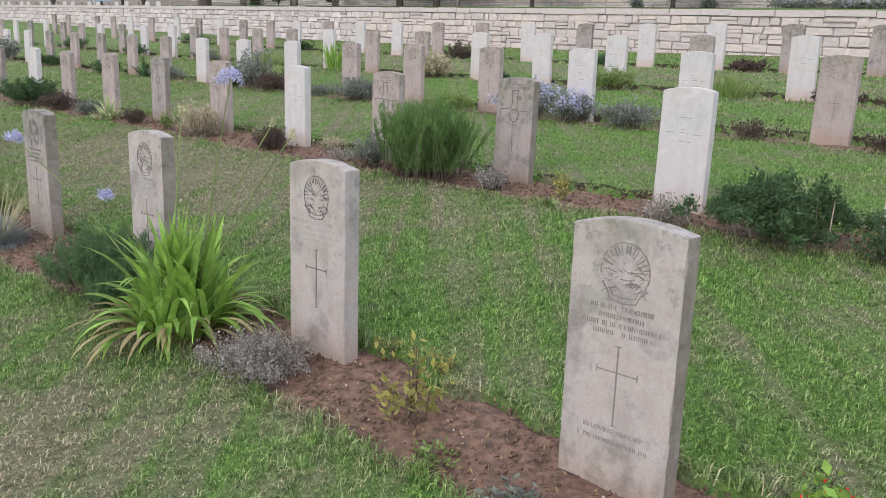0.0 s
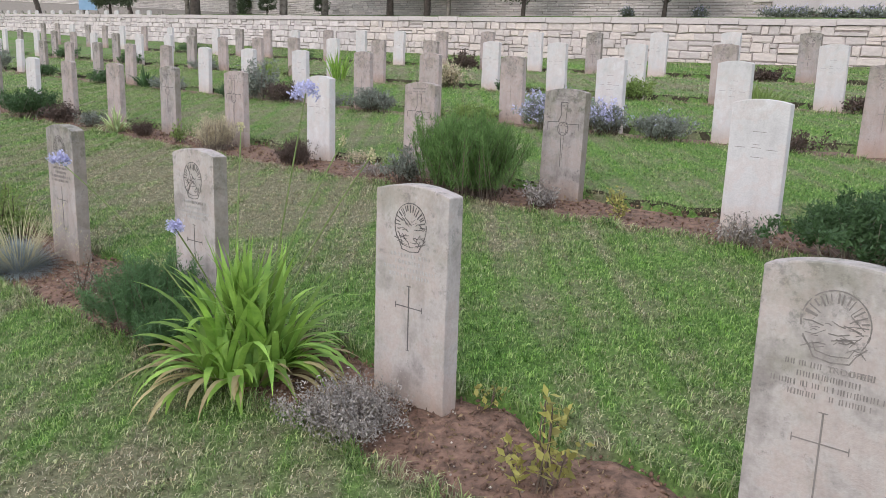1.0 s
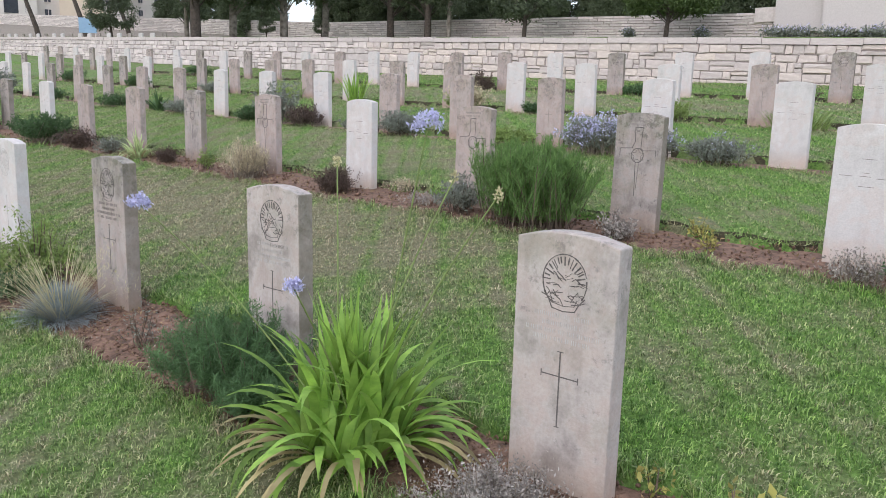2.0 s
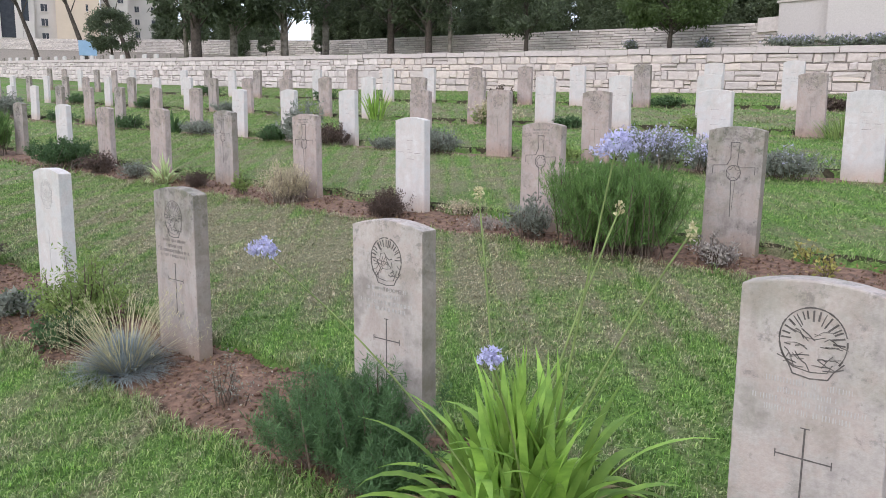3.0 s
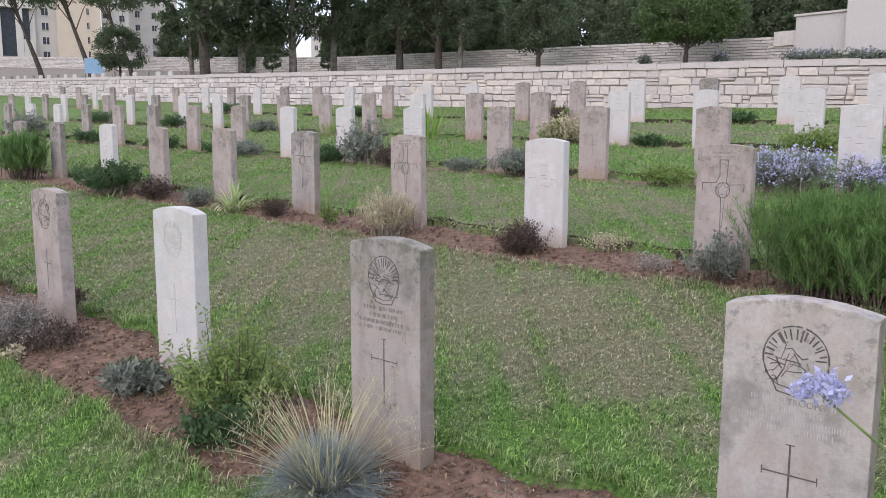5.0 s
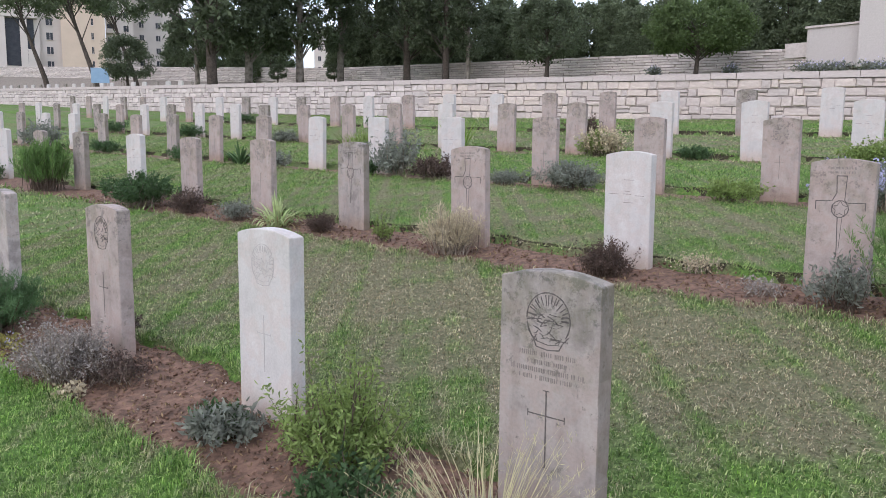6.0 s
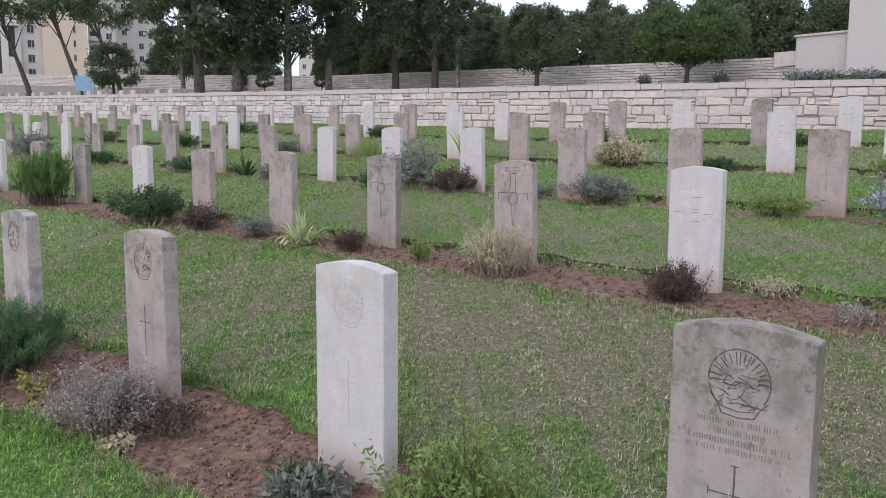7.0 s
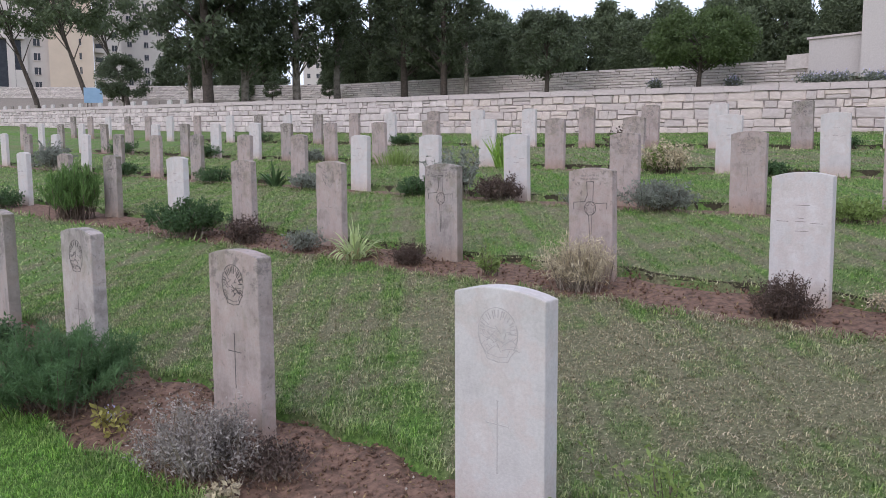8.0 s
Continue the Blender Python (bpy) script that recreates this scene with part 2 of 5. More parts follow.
GROUND, BLADES = ground_material(), blade_material()
SOIL = plain("red_brown_soil", (0.255, 0.152, 0.106), (0.062, 0.040, 0.030), 22.0, 0.95, 0.0, 0.02)
PEBBLE = plain("pale_chips", (0.50, 0.44, 0.37), (0.25, 0.20, 0.16), 60.0, 0.9, 0.4)
LITTER = plain("dry_litter", (0.30, 0.21, 0.11), (0.12, 0.08, 0.05), 40.0, 0.9, 0.5)
# darker tones of the raised cut lines stand in for shade in grooves
CUT_DARK = plain("dark_groove_shade", (0.16, 0.14, 0.13), (0.06, 0.052, 0.05), 45.0)
CUT_SOFT = plain("worn_groove_shade", (0.26, 0.225, 0.205), (0.16, 0.14, 0.13), 60.0)
CUT_FAINT = plain("faint_groove_shade", (0.31, 0.272, 0.25), (0.23, 0.20, 0.185), 60.0)
CUT_PALE = plain("pale_groove_shade", (0.47, 0.44, 0.42), (0.37, 0.34, 0.32), 60.0)
ASHLAR = plain("cream_ashlar", (0.62, 0.545, 0.52), (0.48, 0.415, 0.39), 5.0, 0.9, 0.16, 0.012)
ASHLAR_PIECE = plain("cream_ashlar_blocks", (0.62, 0.55, 0.52), (0.48, 0.41, 0.385), 3.0, 0.9, 0.0, 0.012)
MORTAR = plain("grey_mortar", (0.36, 0.31, 0.285), (0.20, 0.17, 0.155), 12.0)
# one very dark tone: thatch, with the shade of the step coloured in
BANK = plain("shaded_thatch_bank", (0.075, 0.062, 0.036), (0.03, 0.028, 0.017), 30.0, 0.95, 0.0, 0.02)
COPING = plain("rosy_coping", (0.56, 0.485, 0.46), (0.44, 0.375, 0.355), 6.0, 0.9, 0.08, 0.004)
MONUMENT = plain("pale_dressed_stone", (0.53, 0.475, 0.455), (0.45, 0.40, 0.38), 12.0, 0.9)
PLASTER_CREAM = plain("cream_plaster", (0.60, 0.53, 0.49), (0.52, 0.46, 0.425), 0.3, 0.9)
PLASTER_TAN = plain("tan_plaster", (0.60, 0.475, 0.375), (0.53, 0.42, 0.335), 0.3, 0.9)
GLASS_AND_SHADE = plain("dark_glass_and_shade", (0.05, 0.055, 0.065), (0.03, 0.03, 0.04), 1.0, 0.2)
BARK = plain("grey_brown_bark", (0.12, 0.095, 0.08), (0.045, 0.036, 0.03), 6.0, 0.95, 0.0, 0.03)
BARK_PALE = plain("pale_peeling_bark", (0.30, 0.26, 0.22), (0.07, 0.055, 0.045), 2.5, 0.95, 0.0, 0.03)
TWIG = plain("woody_twig", (0.16, 0.12, 0.09), (0.07, 0.05, 0.04), 30.0, 0.9, 0.3)
TWIG_PALE = plain("dead_pale_twig", (0.36, 0.30, 0.24), (0.16, 0.13, 0.10), 30.0, 0.9, 0.4)
BLUE_PANEL = plain("pale_blue_panel", (0.30, 0.42, 0.58), (0.24, 0.36, 0.52), 3.0, 0.6)

AGAP = leafy("agapanthus_leaf", (0.285, 0.42, 0.078), (0.105, 0.20, 0.036), island=0.55)
STRIPED = leafy("pale_striped_leaf", (0.52, 0.56, 0.30), (0.22, 0.32, 0.10), island=0.5)
STRAW_LEAF = leafy("withered_leaf", (0.42, 0.35, 0.18), (0.25, 0.19, 0.09))
STALK = leafy("green_stalk", (0.22, 0.275, 0.09), (0.12, 0.16, 0.05), through=0.1)
PETAL = leafy("violet_blue_petal", (0.54, 0.52, 0.70), (0.38, 0.36, 0.54), island=0.3)
SEED = leafy("cream_seed_head", (0.55, 0.50, 0.30), (0.38, 0.34, 0.20), island=0.3)
ROSEMARY = leafy("rosemary_leaf", (0.165, 0.265, 0.075), (0.055, 0.105, 0.03), island=0.45)
EVERGREEN = leafy("evergreen_sprig", (0.125, 0.215, 0.085), (0.045, 0.085, 0.036), island=0.45)
DARKLEAF = leafy("dark_green_leaf", (0.085, 0.145, 0.055), (0.035, 0.062, 0.026), island=0.4)
SAGE = leafy("grey_green_leaf", (0.25, 0.262, 0.215), (0.115, 0.125, 0.10), island=0.4)
GREYDRY = leafy("grey_dried_leaf", (0.37, 0.33, 0.295), (0.17, 0.147, 0.13), island=0.5, through=0.1)
BEIGE = leafy("beige_dried_leaf", (0.58, 0.50, 0.34), (0.30, 0.245, 0.16), island=0.4, through=0.1)
BROWNDRY = leafy("purple_brown_dried_leaf", (0.125, 0.085, 0.065), (0.055, 0.038, 0.032), island=0.5, through=0.1)
FEATHER = leafy("fresh_feathery_leaf", (0.24, 0.31, 0.09), (0.12, 0.17, 0.05), island=0.4)
YELLOWLEAF = leafy("yellowing_rose_leaf", (0.38, 0.34, 0.10), (0.19, 0.18, 0.05), island=0.5)
FESCUE = leafy("blue_fescue_blade", (0.36, 0.395, 0.39), (0.18, 0.205, 0.205), island=0.4)
RED = leafy("scarlet_petal", (0.75, 0.03, 0.02), (0.55, 0.02, 0.015), island=0.2)
TREE_DARK = leafy("dark_tree_leaf", (0.125, 0.148, 0.085), (0.035, 0.046, 0.026), island=0.65, through=0.3)
TREE_GREEN = leafy("green_tree_leaf", (0.13, 0.175, 0.065), (0.045, 0.068, 0.025), island=0.45, through=0.3)
TREE_PINE = leafy("pine_needles", (0.155, 0.185, 0.10), (0.06, 0.078, 0.044), island=0.5, through=0.2)


# ---- mesh helpers ----
def np_mesh(name, verts, tris, mat, attr=None, flat=False):
    me = bpy.data.meshes.new(name)
    verts, tris = np.asarray(verts, np.float32).reshape(-1, 3), np.asarray(tris, np.int32).reshape(-1, 3)
    me.vertices.add(len(verts))
    me.vertices.foreach_set("co", verts.ravel())
    me.loops.add(tris.size)
    me.loops.foreach_set("vertex_index", tris.ravel())
    me.polygons.add(len(tris))
    me.polygons.foreach_set("loop_start", np.arange(0, tris.size, 3, dtype=np.int32))
    if attr is not None:
        a = me.attributes.new("dry", "FLOAT", "POINT")
        a.data.foreach_set("value", np.asarray(attr, np.float32))
    me.materials.append(mat)
    me.update(calc_edges=True)
    if flat:
        me.shade_flat()
    return me


def part(name, bm, mat, parent, label=""):
    """Links a bmesh, or a finished mesh, as one mesh object under a thing."""
    me = bm
    if isinstance(bm, bmesh.types.BMesh):
        me = bpy.data.meshes.new(name)
        bm.to_mesh(me)
        bm.free()
        me.materials.append(mat)
    ob = new(name, me)
    ob.parent = parent
    if label:
        ob["label"] = label
    return ob


def thing(name, label, category, m, group="", kind=""):
    e = new(name)
    e.empty_display_size = 0.1
    e.matrix_basis = m
    return tagged(e, label, category, group, kind)


def join(*soups):
    vs, ts, k = [], [], 0
    for v, t in soups:
        vs.append(v), ts.append(t + k)
        k += len(v)
    return np.concatenate(vs), np.concatenate(ts)


def ribbons(base, az, elev, length, width, droop, seg=6, belly=0.5):
    """Strap leaves, blades and thin stems: each bends over by its droop along its way."""
    n = len(base)
    s = np.linspace(0, 1, seg + 1)
    ang = elev[:, None] - droop[:, None] * s[None, :] ** 1.3
    step = (length / seg)[:, None]
    r = np.concatenate([np.zeros((n, 1)), np.cumsum(np.cos(ang[:, :-1]) * step, 1)], 1)
    z = np.concatenate([np.zeros((n, 1)), np.cumsum(np.sin(ang[:, :-1]) * step, 1)], 1)
    c = np.stack([base[:, None, 0] + r * np.cos(az)[:, None], base[:, None, 1] + r * np.sin(az)[:, None], base[:, None, 2] + z], -1)
    prof = (belly + (1 - belly) * np.sin(np.pi * np.clip(s * 0.9 + 0.15, 0, 1))) * np.clip((1 - s) * 4, 0.06, 1)
    side = np.stack([-np.sin(az), np.cos(az), 0 * az], -1)[:, None, :] * (0.5 * width[:, None] * prof[None, :])[..., None]
    v = np.stack([c - side, c + side], 2).reshape(-1, 3)
    i = (np.arange(n) * (seg + 1) * 2)[:, None] + (np.arange(seg) * 2)[None, :]
    i = i.ravel()
    t = np.concatenate([np.stack([i, i + 1, i + 3], 1), np.stack([i, i + 3, i + 2], 1)])
    return v, t, c


def leaves(points, size, r, stretch=1.6, up=0.0, flat=None):
    """Small pointed leaves in all directions round the points."""
    n = len(points)
    d = r.normal(size=(n, 3))
    d[:, 2] += up
    d /= np.linalg.norm(d, axis=1)[:, None]
    e = np.cross(d, r.normal(size=(n, 3)))
    e /= np.linalg.norm(e, axis=1)[:, None] + 1e-9
    e *= 1.0 if stretch < 2.3 else 0.38
    s = size * r.uniform(0.6, 1.35, n)[:, None]
    v = np.stack([points, points + s * (0.5 * stretch * d + 0.32 * e), points + s * stretch * d, points + s * (0.5 * stretch * d - 0.32 * e)], 1).reshape(-1, 3)
    i = np.arange(n) * 4
    return v, np.concatenate([np.stack([i, i + 1, i + 2], 1), np.stack([i, i + 2, i + 3], 1)])


def tube(points, radii, sides=7):
    """A tapered round stem along points."""
    p = np.asarray(points, float)
    n = len(p)
    a = np.linspace(0, 2 * np.pi, sides, endpoint=False)
    tan = np.gradient(p, axis=0)
    tan /= np.linalg.norm(tan, axis=1)[:, None]
    ref = np.where(np.abs(tan[:, 2:3]) > 0.9, np.array([[1.0, 0, 0]]), np.array([[0, 0, 1.0]]))
    e1 = np.cross(tan, ref)
    e1 /= np.linalg.norm(e1, axis=1)[:, None]
    e2 = np.cross(tan, e1)
    v = (p[:, None] + np.asarray(radii)[:, None, None] * (np.cos(a)[None, :, None] * e1[:, None] + np.sin(a)[None, :, None] * e2[:, None])).reshape(-1, 3)
    t = []
    for k in range(n - 1):
        for j in range(sides):
            b0, b1 = k * sides + j, k * sides + (j + 1) % sides
            t += [(b0, b1, b1 + sides), (b0, b1 + sides, b0 + sides)]
    return v, np.array(t)


# ---- ground: one sheet, with the troughs of the beds, the step behind the wall and the hill beyond ----
def build_ground():
    us = np.concatenate([[-400, -150, -60, -30, -16, -10, -7], np.arange(-5, 11, 0.07), np.arange(11, 30, 0.3), np.arange(30, 70, 2.5), [75, 90, 120, 180, 300, 600]])
    vs = np.concatenate([[-400, -150, -60, -25, -14, -8, -5, -3.5], np.arange(-2.6, 6.4, 0.05), np.arange(6.4, 15.15, 0.09), [15.25, 15.4, 15.5, 15.9, 16.2, 17.5, 20, 26, 32, 38, 44, 50, 53.1, 53.5, 56, 62, 75, 100, 160, 300, 700]])
    a, b = np.meshgrid(us, vs, indexing="ij")
    v = to_xyz(a, b, sheet_z(a, b)).reshape(-1, 3)
    m = len(vs)
    i = (np.arange(len(us) - 1)[:, None] * m + np.arange(m - 1)[None, :]).ravel()
    t = np.concatenate([np.stack([i, i + m, i + m + 1], 1), np.stack([i, i + m + 1, i + 1], 1)])
    ob = new("ground", np_mesh("ground", v, t, GROUND, dryness(a, b).ravel()))
    return tagged(ob, "sloping mown lawn with dry worn patches", "lawn", kind="structure")


def build_bed(row):
    u0, u1, du = (-4.6, 11, 0.05) if row == 0 else (-4.6, 26, 0.08 if row == 1 else 0.16)
    us, w = np.arange(u0, u1, du), np.linspace(-0.06, 1.06, 19 if row < 2 else 9)
    n, f = edges(us, row)
    vv = ROWV[row] + n[:, None] + (f - n)[:, None] * w[None, :]
    uu = us[:, None] + 0 * vv
    r = np.random.default_rng(40 + row)
    crown = np.clip(np.minimum(w, 1 - w) / 0.12, 0, 1)[None, :]
    z = lawn_z(uu, vv) - 0.045 + 0.03 * crown + 0.008 * wave(6 * uu, 7 * vv, 8) + 0.004 * wave(19 * uu, 17 * vv, 9) + r.normal(0, 0.0025, uu.shape)
    if row:
        z = z - (0.02 if row == 1 else 0.045) * np.clip(w, 0, 1)[None, :]
        bu = np.stack([us, us, us], 1)
        bv = ROWV[row] + f[:, None] + np.array([-0.035, 0.0, 0.03])[None, :] + 0.012 * wave(9 * us, 2.0 * row, 3)[:, None]
        bz = lawn_z(bu, bv) + np.array([-0.10, -0.03, 0.012])[None, :]
        i = (np.arange(len(us) - 1)[:, None] * 3 + np.arange(2)[None, :]).ravel()
        bt = np.concatenate([np.stack([i, i + 3, i + 4], 1), np.stack([i, i + 4, i + 1], 1)])
        tagged(new("lawn_bank", np_mesh("lawn_bank", to_xyz(bu, bv, bz).reshape(-1, 3), bt, BANK)), "dark cut edge of the lawn above a bed", "lawn edge", kind="structure")
    v = to_xyz(uu, vv, z).reshape(-1, 3)
    m = vv.shape[1]
    i = (np.arange(len(us) - 1)[:, None] * m + np.arange(m - 1)[None, :]).ravel()
    t = np.concatenate([np.stack([i, i + m, i + m + 1], 1), np.stack([i, i + m + 1, i + 1], 1)])
    me = np_mesh("flower_bed", v, t, SOIL)
    me.polygons.foreach_set("use_smooth", np.ones(len(t), bool))
    return tagged(new("flower_bed", me), "narrow bed of bare red-brown soil along the headstones", "flower bed", kind="structure")


build_ground()
for row in range(5):
    build_bed(row)


# ---- lawn blades ----
def grass_patch(u0, u1, v0, v1, per_m2, height, width, seed, bent=True, label="short green lawn grass with dry straw"):
    r = np.random.default_rng(seed)
    n = int((u1 - u0) * (v1 - v0) * per_m2)
    u, v = r.uniform(u0, u1, n), r.uniform(v0, v1, n)
    bed = in_bed(u, v)
    thin = dryness(u, v)
    keep = (bed < 0.5) & (r.random(n) > 0.30 * thin)
    u, v, thin, bed = u[keep], v[keep], thin[keep], bed[keep]
    fresh, thin = thin, np.maximum(thin, 0)
    n = len(u)
    # rank growth close to the beds
    near = in_bed(u, v + 0.09) + in_bed(u, v - 0.07)
    h = height * r.uniform(0.4, 1.35, n) * (1 + 1.0 * np.clip(near, 0, 1)) * (1 - 0.35 * thin) * (1 + 0.3 * wave(2 * u, 2 * v, 6)) * (1 + 0.45 * wave(17 * u, 19 * v, 3))
    base = to_xyz(u, v, lawn_z(u, v) + 0.008 * wave(3 * u, 3 * v, 5) - 0.004)
    az = r.uniform(0, 2 * np.pi, n)
    lean = r.uniform(0.2, 1.2, n) + 0.3 * thin
    dirv = np.stack([np.cos(az), np.sin(az), 0 * az], -1)
    side = np.stack([-np.sin(az + 0.6), np.cos(az + 0.6), 0 * az], -1) * (0.5 * width * r.uniform(0.7, 1.3, n))[:, None]
    up = np.array([0, 0, 1.0])
    mid = base + (dirv * (0.35 * lean)[:, None] + up * 0.6) * h[:, None]
    tip = base + (dirv * (1.1 * lean)[:, None] + up * (1.05 - 0.45 * lean)[:, None]) * h[:, None]
    dry = np.clip(fresh * 1.1 + r.normal(0, 0.22, n), -1, 1)
    if bent:
        vv = np.stack([base - side, base + side, mid + 0.8 * side, mid - 0.8 * side, tip], 1).reshape(-1, 3)
        i = np.arange(n) * 5
        t = np.concatenate([np.stack([i, i + 1, i + 2], 1), np.stack([i, i + 2, i + 3], 1), np.stack([i + 3, i + 2, i + 4], 1)])
        k = 5
    else:
        vv = np.stack([base - side, base + side, tip], 1).reshape(-1, 3)
        i = np.arange(n) * 3
        t = np.stack([i, i + 1, i + 2], 1)
        k = 3
    ob = new("grass", np_mesh("grass", vv, t, BLADES, np.repeat(dry, k)))
    tagged(ob, label, "grass", kind="stuff")


grass_patch(-3.2, 8.6, -1.75, -0.22, 14000, 0.026, 0.0040, 1)
grass_patch(-3.6, 9.5, 0.08, 2.85, 10500, 0.027, 0.0045, 2)
grass_patch(-3.5, 15.0, 3.05, 5.85, 4600, 0.030, 0.008, 3, False)
grass_patch(-3.0, 18.0, 6.1, 8.8, 1700, 0.038, 0.012, 4, False)
grass_patch(-2.5, 24.0, 9.0, 15.15, 650, 0.042, 0.02, 5, False)
grass_patch(9.5, 24.0, 0.1, 8.8, 650, 0.042, 0.018, 6, False)


# ---- headstones ----
HALF, DEEP, TALL, SHOULDER = 0.179, 0.077, 0.803, 0.776


def stone_body(chips=0):
    bm = bmesh.new()
    rim = [(-HALF, -0.12)] + [(-HALF, SHOULDER)]
    for k in range(1, 12):
        x = -HALF + 2 * HALF * k / 12
        rim.append((x, SHOULDER + (TALL - SHOULDER) * (1 - (x / HALF) ** 2)))
    rim += [(HALF, SHOULDER), (HALF, -0.12)]
    front = [bm.verts.new((x, 0, z)) for x, z in rim]
    back = [bm.verts.new((x, DEEP, z)) for x, z in rim]
    n = len(rim)
    bm.faces.new(front)
    bm.faces.new(list(reversed(back)))
    for k in range(n):
        bm.faces.new((front[k], back[k], back[(k + 1) % n], front[(k + 1) % n]))
    bm.normal_update()
    sharp = [e for e in bm.edges if e.calc_face_angle(0) > 0.7 and max(v.co.z for v in e.verts) > 0]
    bmesh.ops.bevel(bm, geom=sharp, offset=0.005, segments=2, profile=0.5, affect="EDGES")
    if chips:
        r = np.random.default_rng(chips)
        for z in np.linspace(0.02, SHOULDER - 0.02, 26) + r.normal(0, 0.006, 26):
            bmesh.ops.bisect_plane(bm, geom=bm.verts[:] + bm.edges[:] + bm.faces[:], plane_co=(0, 0, float(z)), plane_no=(0, 0, 1))
        for v in bm.verts:
            if 0 < v.co.z:
                bite = 0.0009 * abs(r.normal()) + (0.004 if r.random() < 0.05 else 0.0)
                v.co.x -= math.copysign(bite, v.co.x) if abs(v.co.x) > HALF - 0.007 else 0.0
                if v.co.z > SHOULDER - 0.005:
                    v.co.z -= 0.6 * bite
    bmesh.ops.recalc_face_normals(bm, faces=bm.faces)
    return bm


def stroke(bm, pts, w, proud=0.0012):
    """A cut line on the face: a thin raised seam along points, coloured for the groove's shade."""
    for (x0, z0), (x1, z1) in zip(pts, pts[1:]):
        dx, dz = x1 - x0, z1 - z0
        length = math.hypot(dx, dz) or 1e-6
        nx, nz = -dz / length * w / 2, dx / length * w / 2
        ex, ez = dx / length * w * 0.3, dz / length * w * 0.3
        q = [(x0 + nx - ex, z0 + nz - ez), (x1 + nx + ex, z1 + nz + ez), (x1 - nx + ex, z1 - nz + ez), (x0 - nx - ex, z0 - nz - ez)]
        lo = [bm.verts.new((x, 0.001, z)) for x, z in q]
        hi = [bm.verts.new((x, -proud, z)) for x, z in q]
        bm.faces.new(hi)
        for k in range(4):
            bm.faces.new((lo[k], lo[(k + 1) % 4], hi[(k + 1) % 4], hi[k]))
    return bm


def badge_mesh(r, cx=0.0, cz=0.655, rad=0.081, w=0.0026):
    """A worn ring, open below, with short rays, broken relief and a scroll."""
    bm = bmesh.new()
    arc = [(cx + 0.95 * rad * math.cos(a), cz + 1.02 * rad * math.sin(a)) for a in np.linspace(radians(-35), radians(240), 34)]
    for p, q in zip(arc, arc[1:]):
        if r.random() > 0.07:
            stroke(bm, [p, q], w * r.uniform(0.7, 1.7))
    for a in np.linspace(radians(2), radians(178), 17) + r.normal(0, 0.04, 17):
        s = r.uniform(0.52, 0.72)
        stroke(bm, [(cx + s * rad * math.cos(a), cz + s * rad * math.sin(a)), (cx + 0.88 * rad * math.cos(a), cz + 0.92 * rad * math.sin(a))], w * r.uniform(0.8, 1.9))
    for k in range(30):
        x, z = cx + r.uniform(-0.78, 0.78) * rad, cz + r.uniform(-0.8, 0.25) * rad
        a, n = r.normal(0, 0.5), r.uniform(0.08, 0.3) * rad
        stroke(bm, [(x - n * math.cos(a), z - n * math.sin(a)), (x, z + 0.05 * rad * r.normal()), (x + n * math.cos(a), z + n * math.sin(a))], w * r.uniform(0.4, 1.2))
    scroll = [(cx + x * rad, cz + z * rad) for x, z in ((-0.86, -0.5), (-0.62, -0.82), (-0.5, -1.08), (0.0, -1.16), (0.5, -1.1), (0.64, -0.84), (0.9, -0.55))]
    stroke(bm, scroll, w * 1.2)
    stroke(bm, [(x * 0.92 + 0.08 * cx, z + 0.2 * rad) for x, z in scroll[1:-1]], w * 0.8)
    return bm


def cross_mesh(top, foot, arm_z, arm, w=0.0048, serif=0.010):
    bm = bmesh.new()
    stroke(bm, [(0, top), (0, foot)], w)
    stroke(bm, [(-arm, arm_z), (arm, arm_z)], w * 0.8)
    for x in (-arm, arm):
        stroke(bm, [(x, arm_z - serif), (x, arm_z + serif)], w * 0.6)
    stroke(bm, [(-serif, top), (serif, top)], w * 0.6)
    stroke(bm, [(-serif * 0.8, foot), (serif * 0.8, foot)], w * 0.6)
    return bm


def line_mesh(z, half, r, height=0.014):
    """A line of worn lettering: short upright bars."""
    bm = bmesh.new()
    x = -half
    while x < half:
        if r.random() > 0.16:
            stroke(bm, [(x, z - height / 2 * r.uniform(0.7, 1)), (x, z + height / 2 * r.uniform(0.8, 1))], r.uniform(0.0016, 0.0034))
        x += r.uniform(0.0055, 0.0085)
    return bm


def broad_cross(r, badge=True):
    """A wide outlined cross over the face, with a device at its middle."""
    bm = bmesh.new()
    h, a = 0.028, 0.135
    stroke(bm, [(-h, 0.70), (h, 0.70)], 0.006)
    stroke(bm, [(h, 0.70), (h * 0.8, 0.555), (h * 1.5, 0.54), (a, 0.545), (a, 0.50)], 0.004)
    stroke(bm, [(-h, 0.70), (-h * 0.8, 0.60), (-h * 1.6, 0.555), (-a, 0.55), (-a, 0.50)], 0.005)
    stroke(bm, [(h * 0.5, 0.455), (h * 0.2, 0.26)], 0.0025)
    stroke(bm, [(-h * 0.4, 0.455), (-h * 0.1, 0.22)], 0.005)
    if badge:
        ring = [(0.046 * math.cos(t), 0.505 + 0.05 * math.sin(t)) for t in np.linspace(0, 2 * math.pi, 15)]
        stroke(bm, ring, 0.005)
        star = [((0.05 if k % 2 else 0.026) * math.sin(k * math.pi / 5), 0.505 - (0.05 if k % 2 else 0.026) * math.cos(k * math.pi / 5)) for k in range(11)]
        stroke(bm, star, 0.003)
    return bm


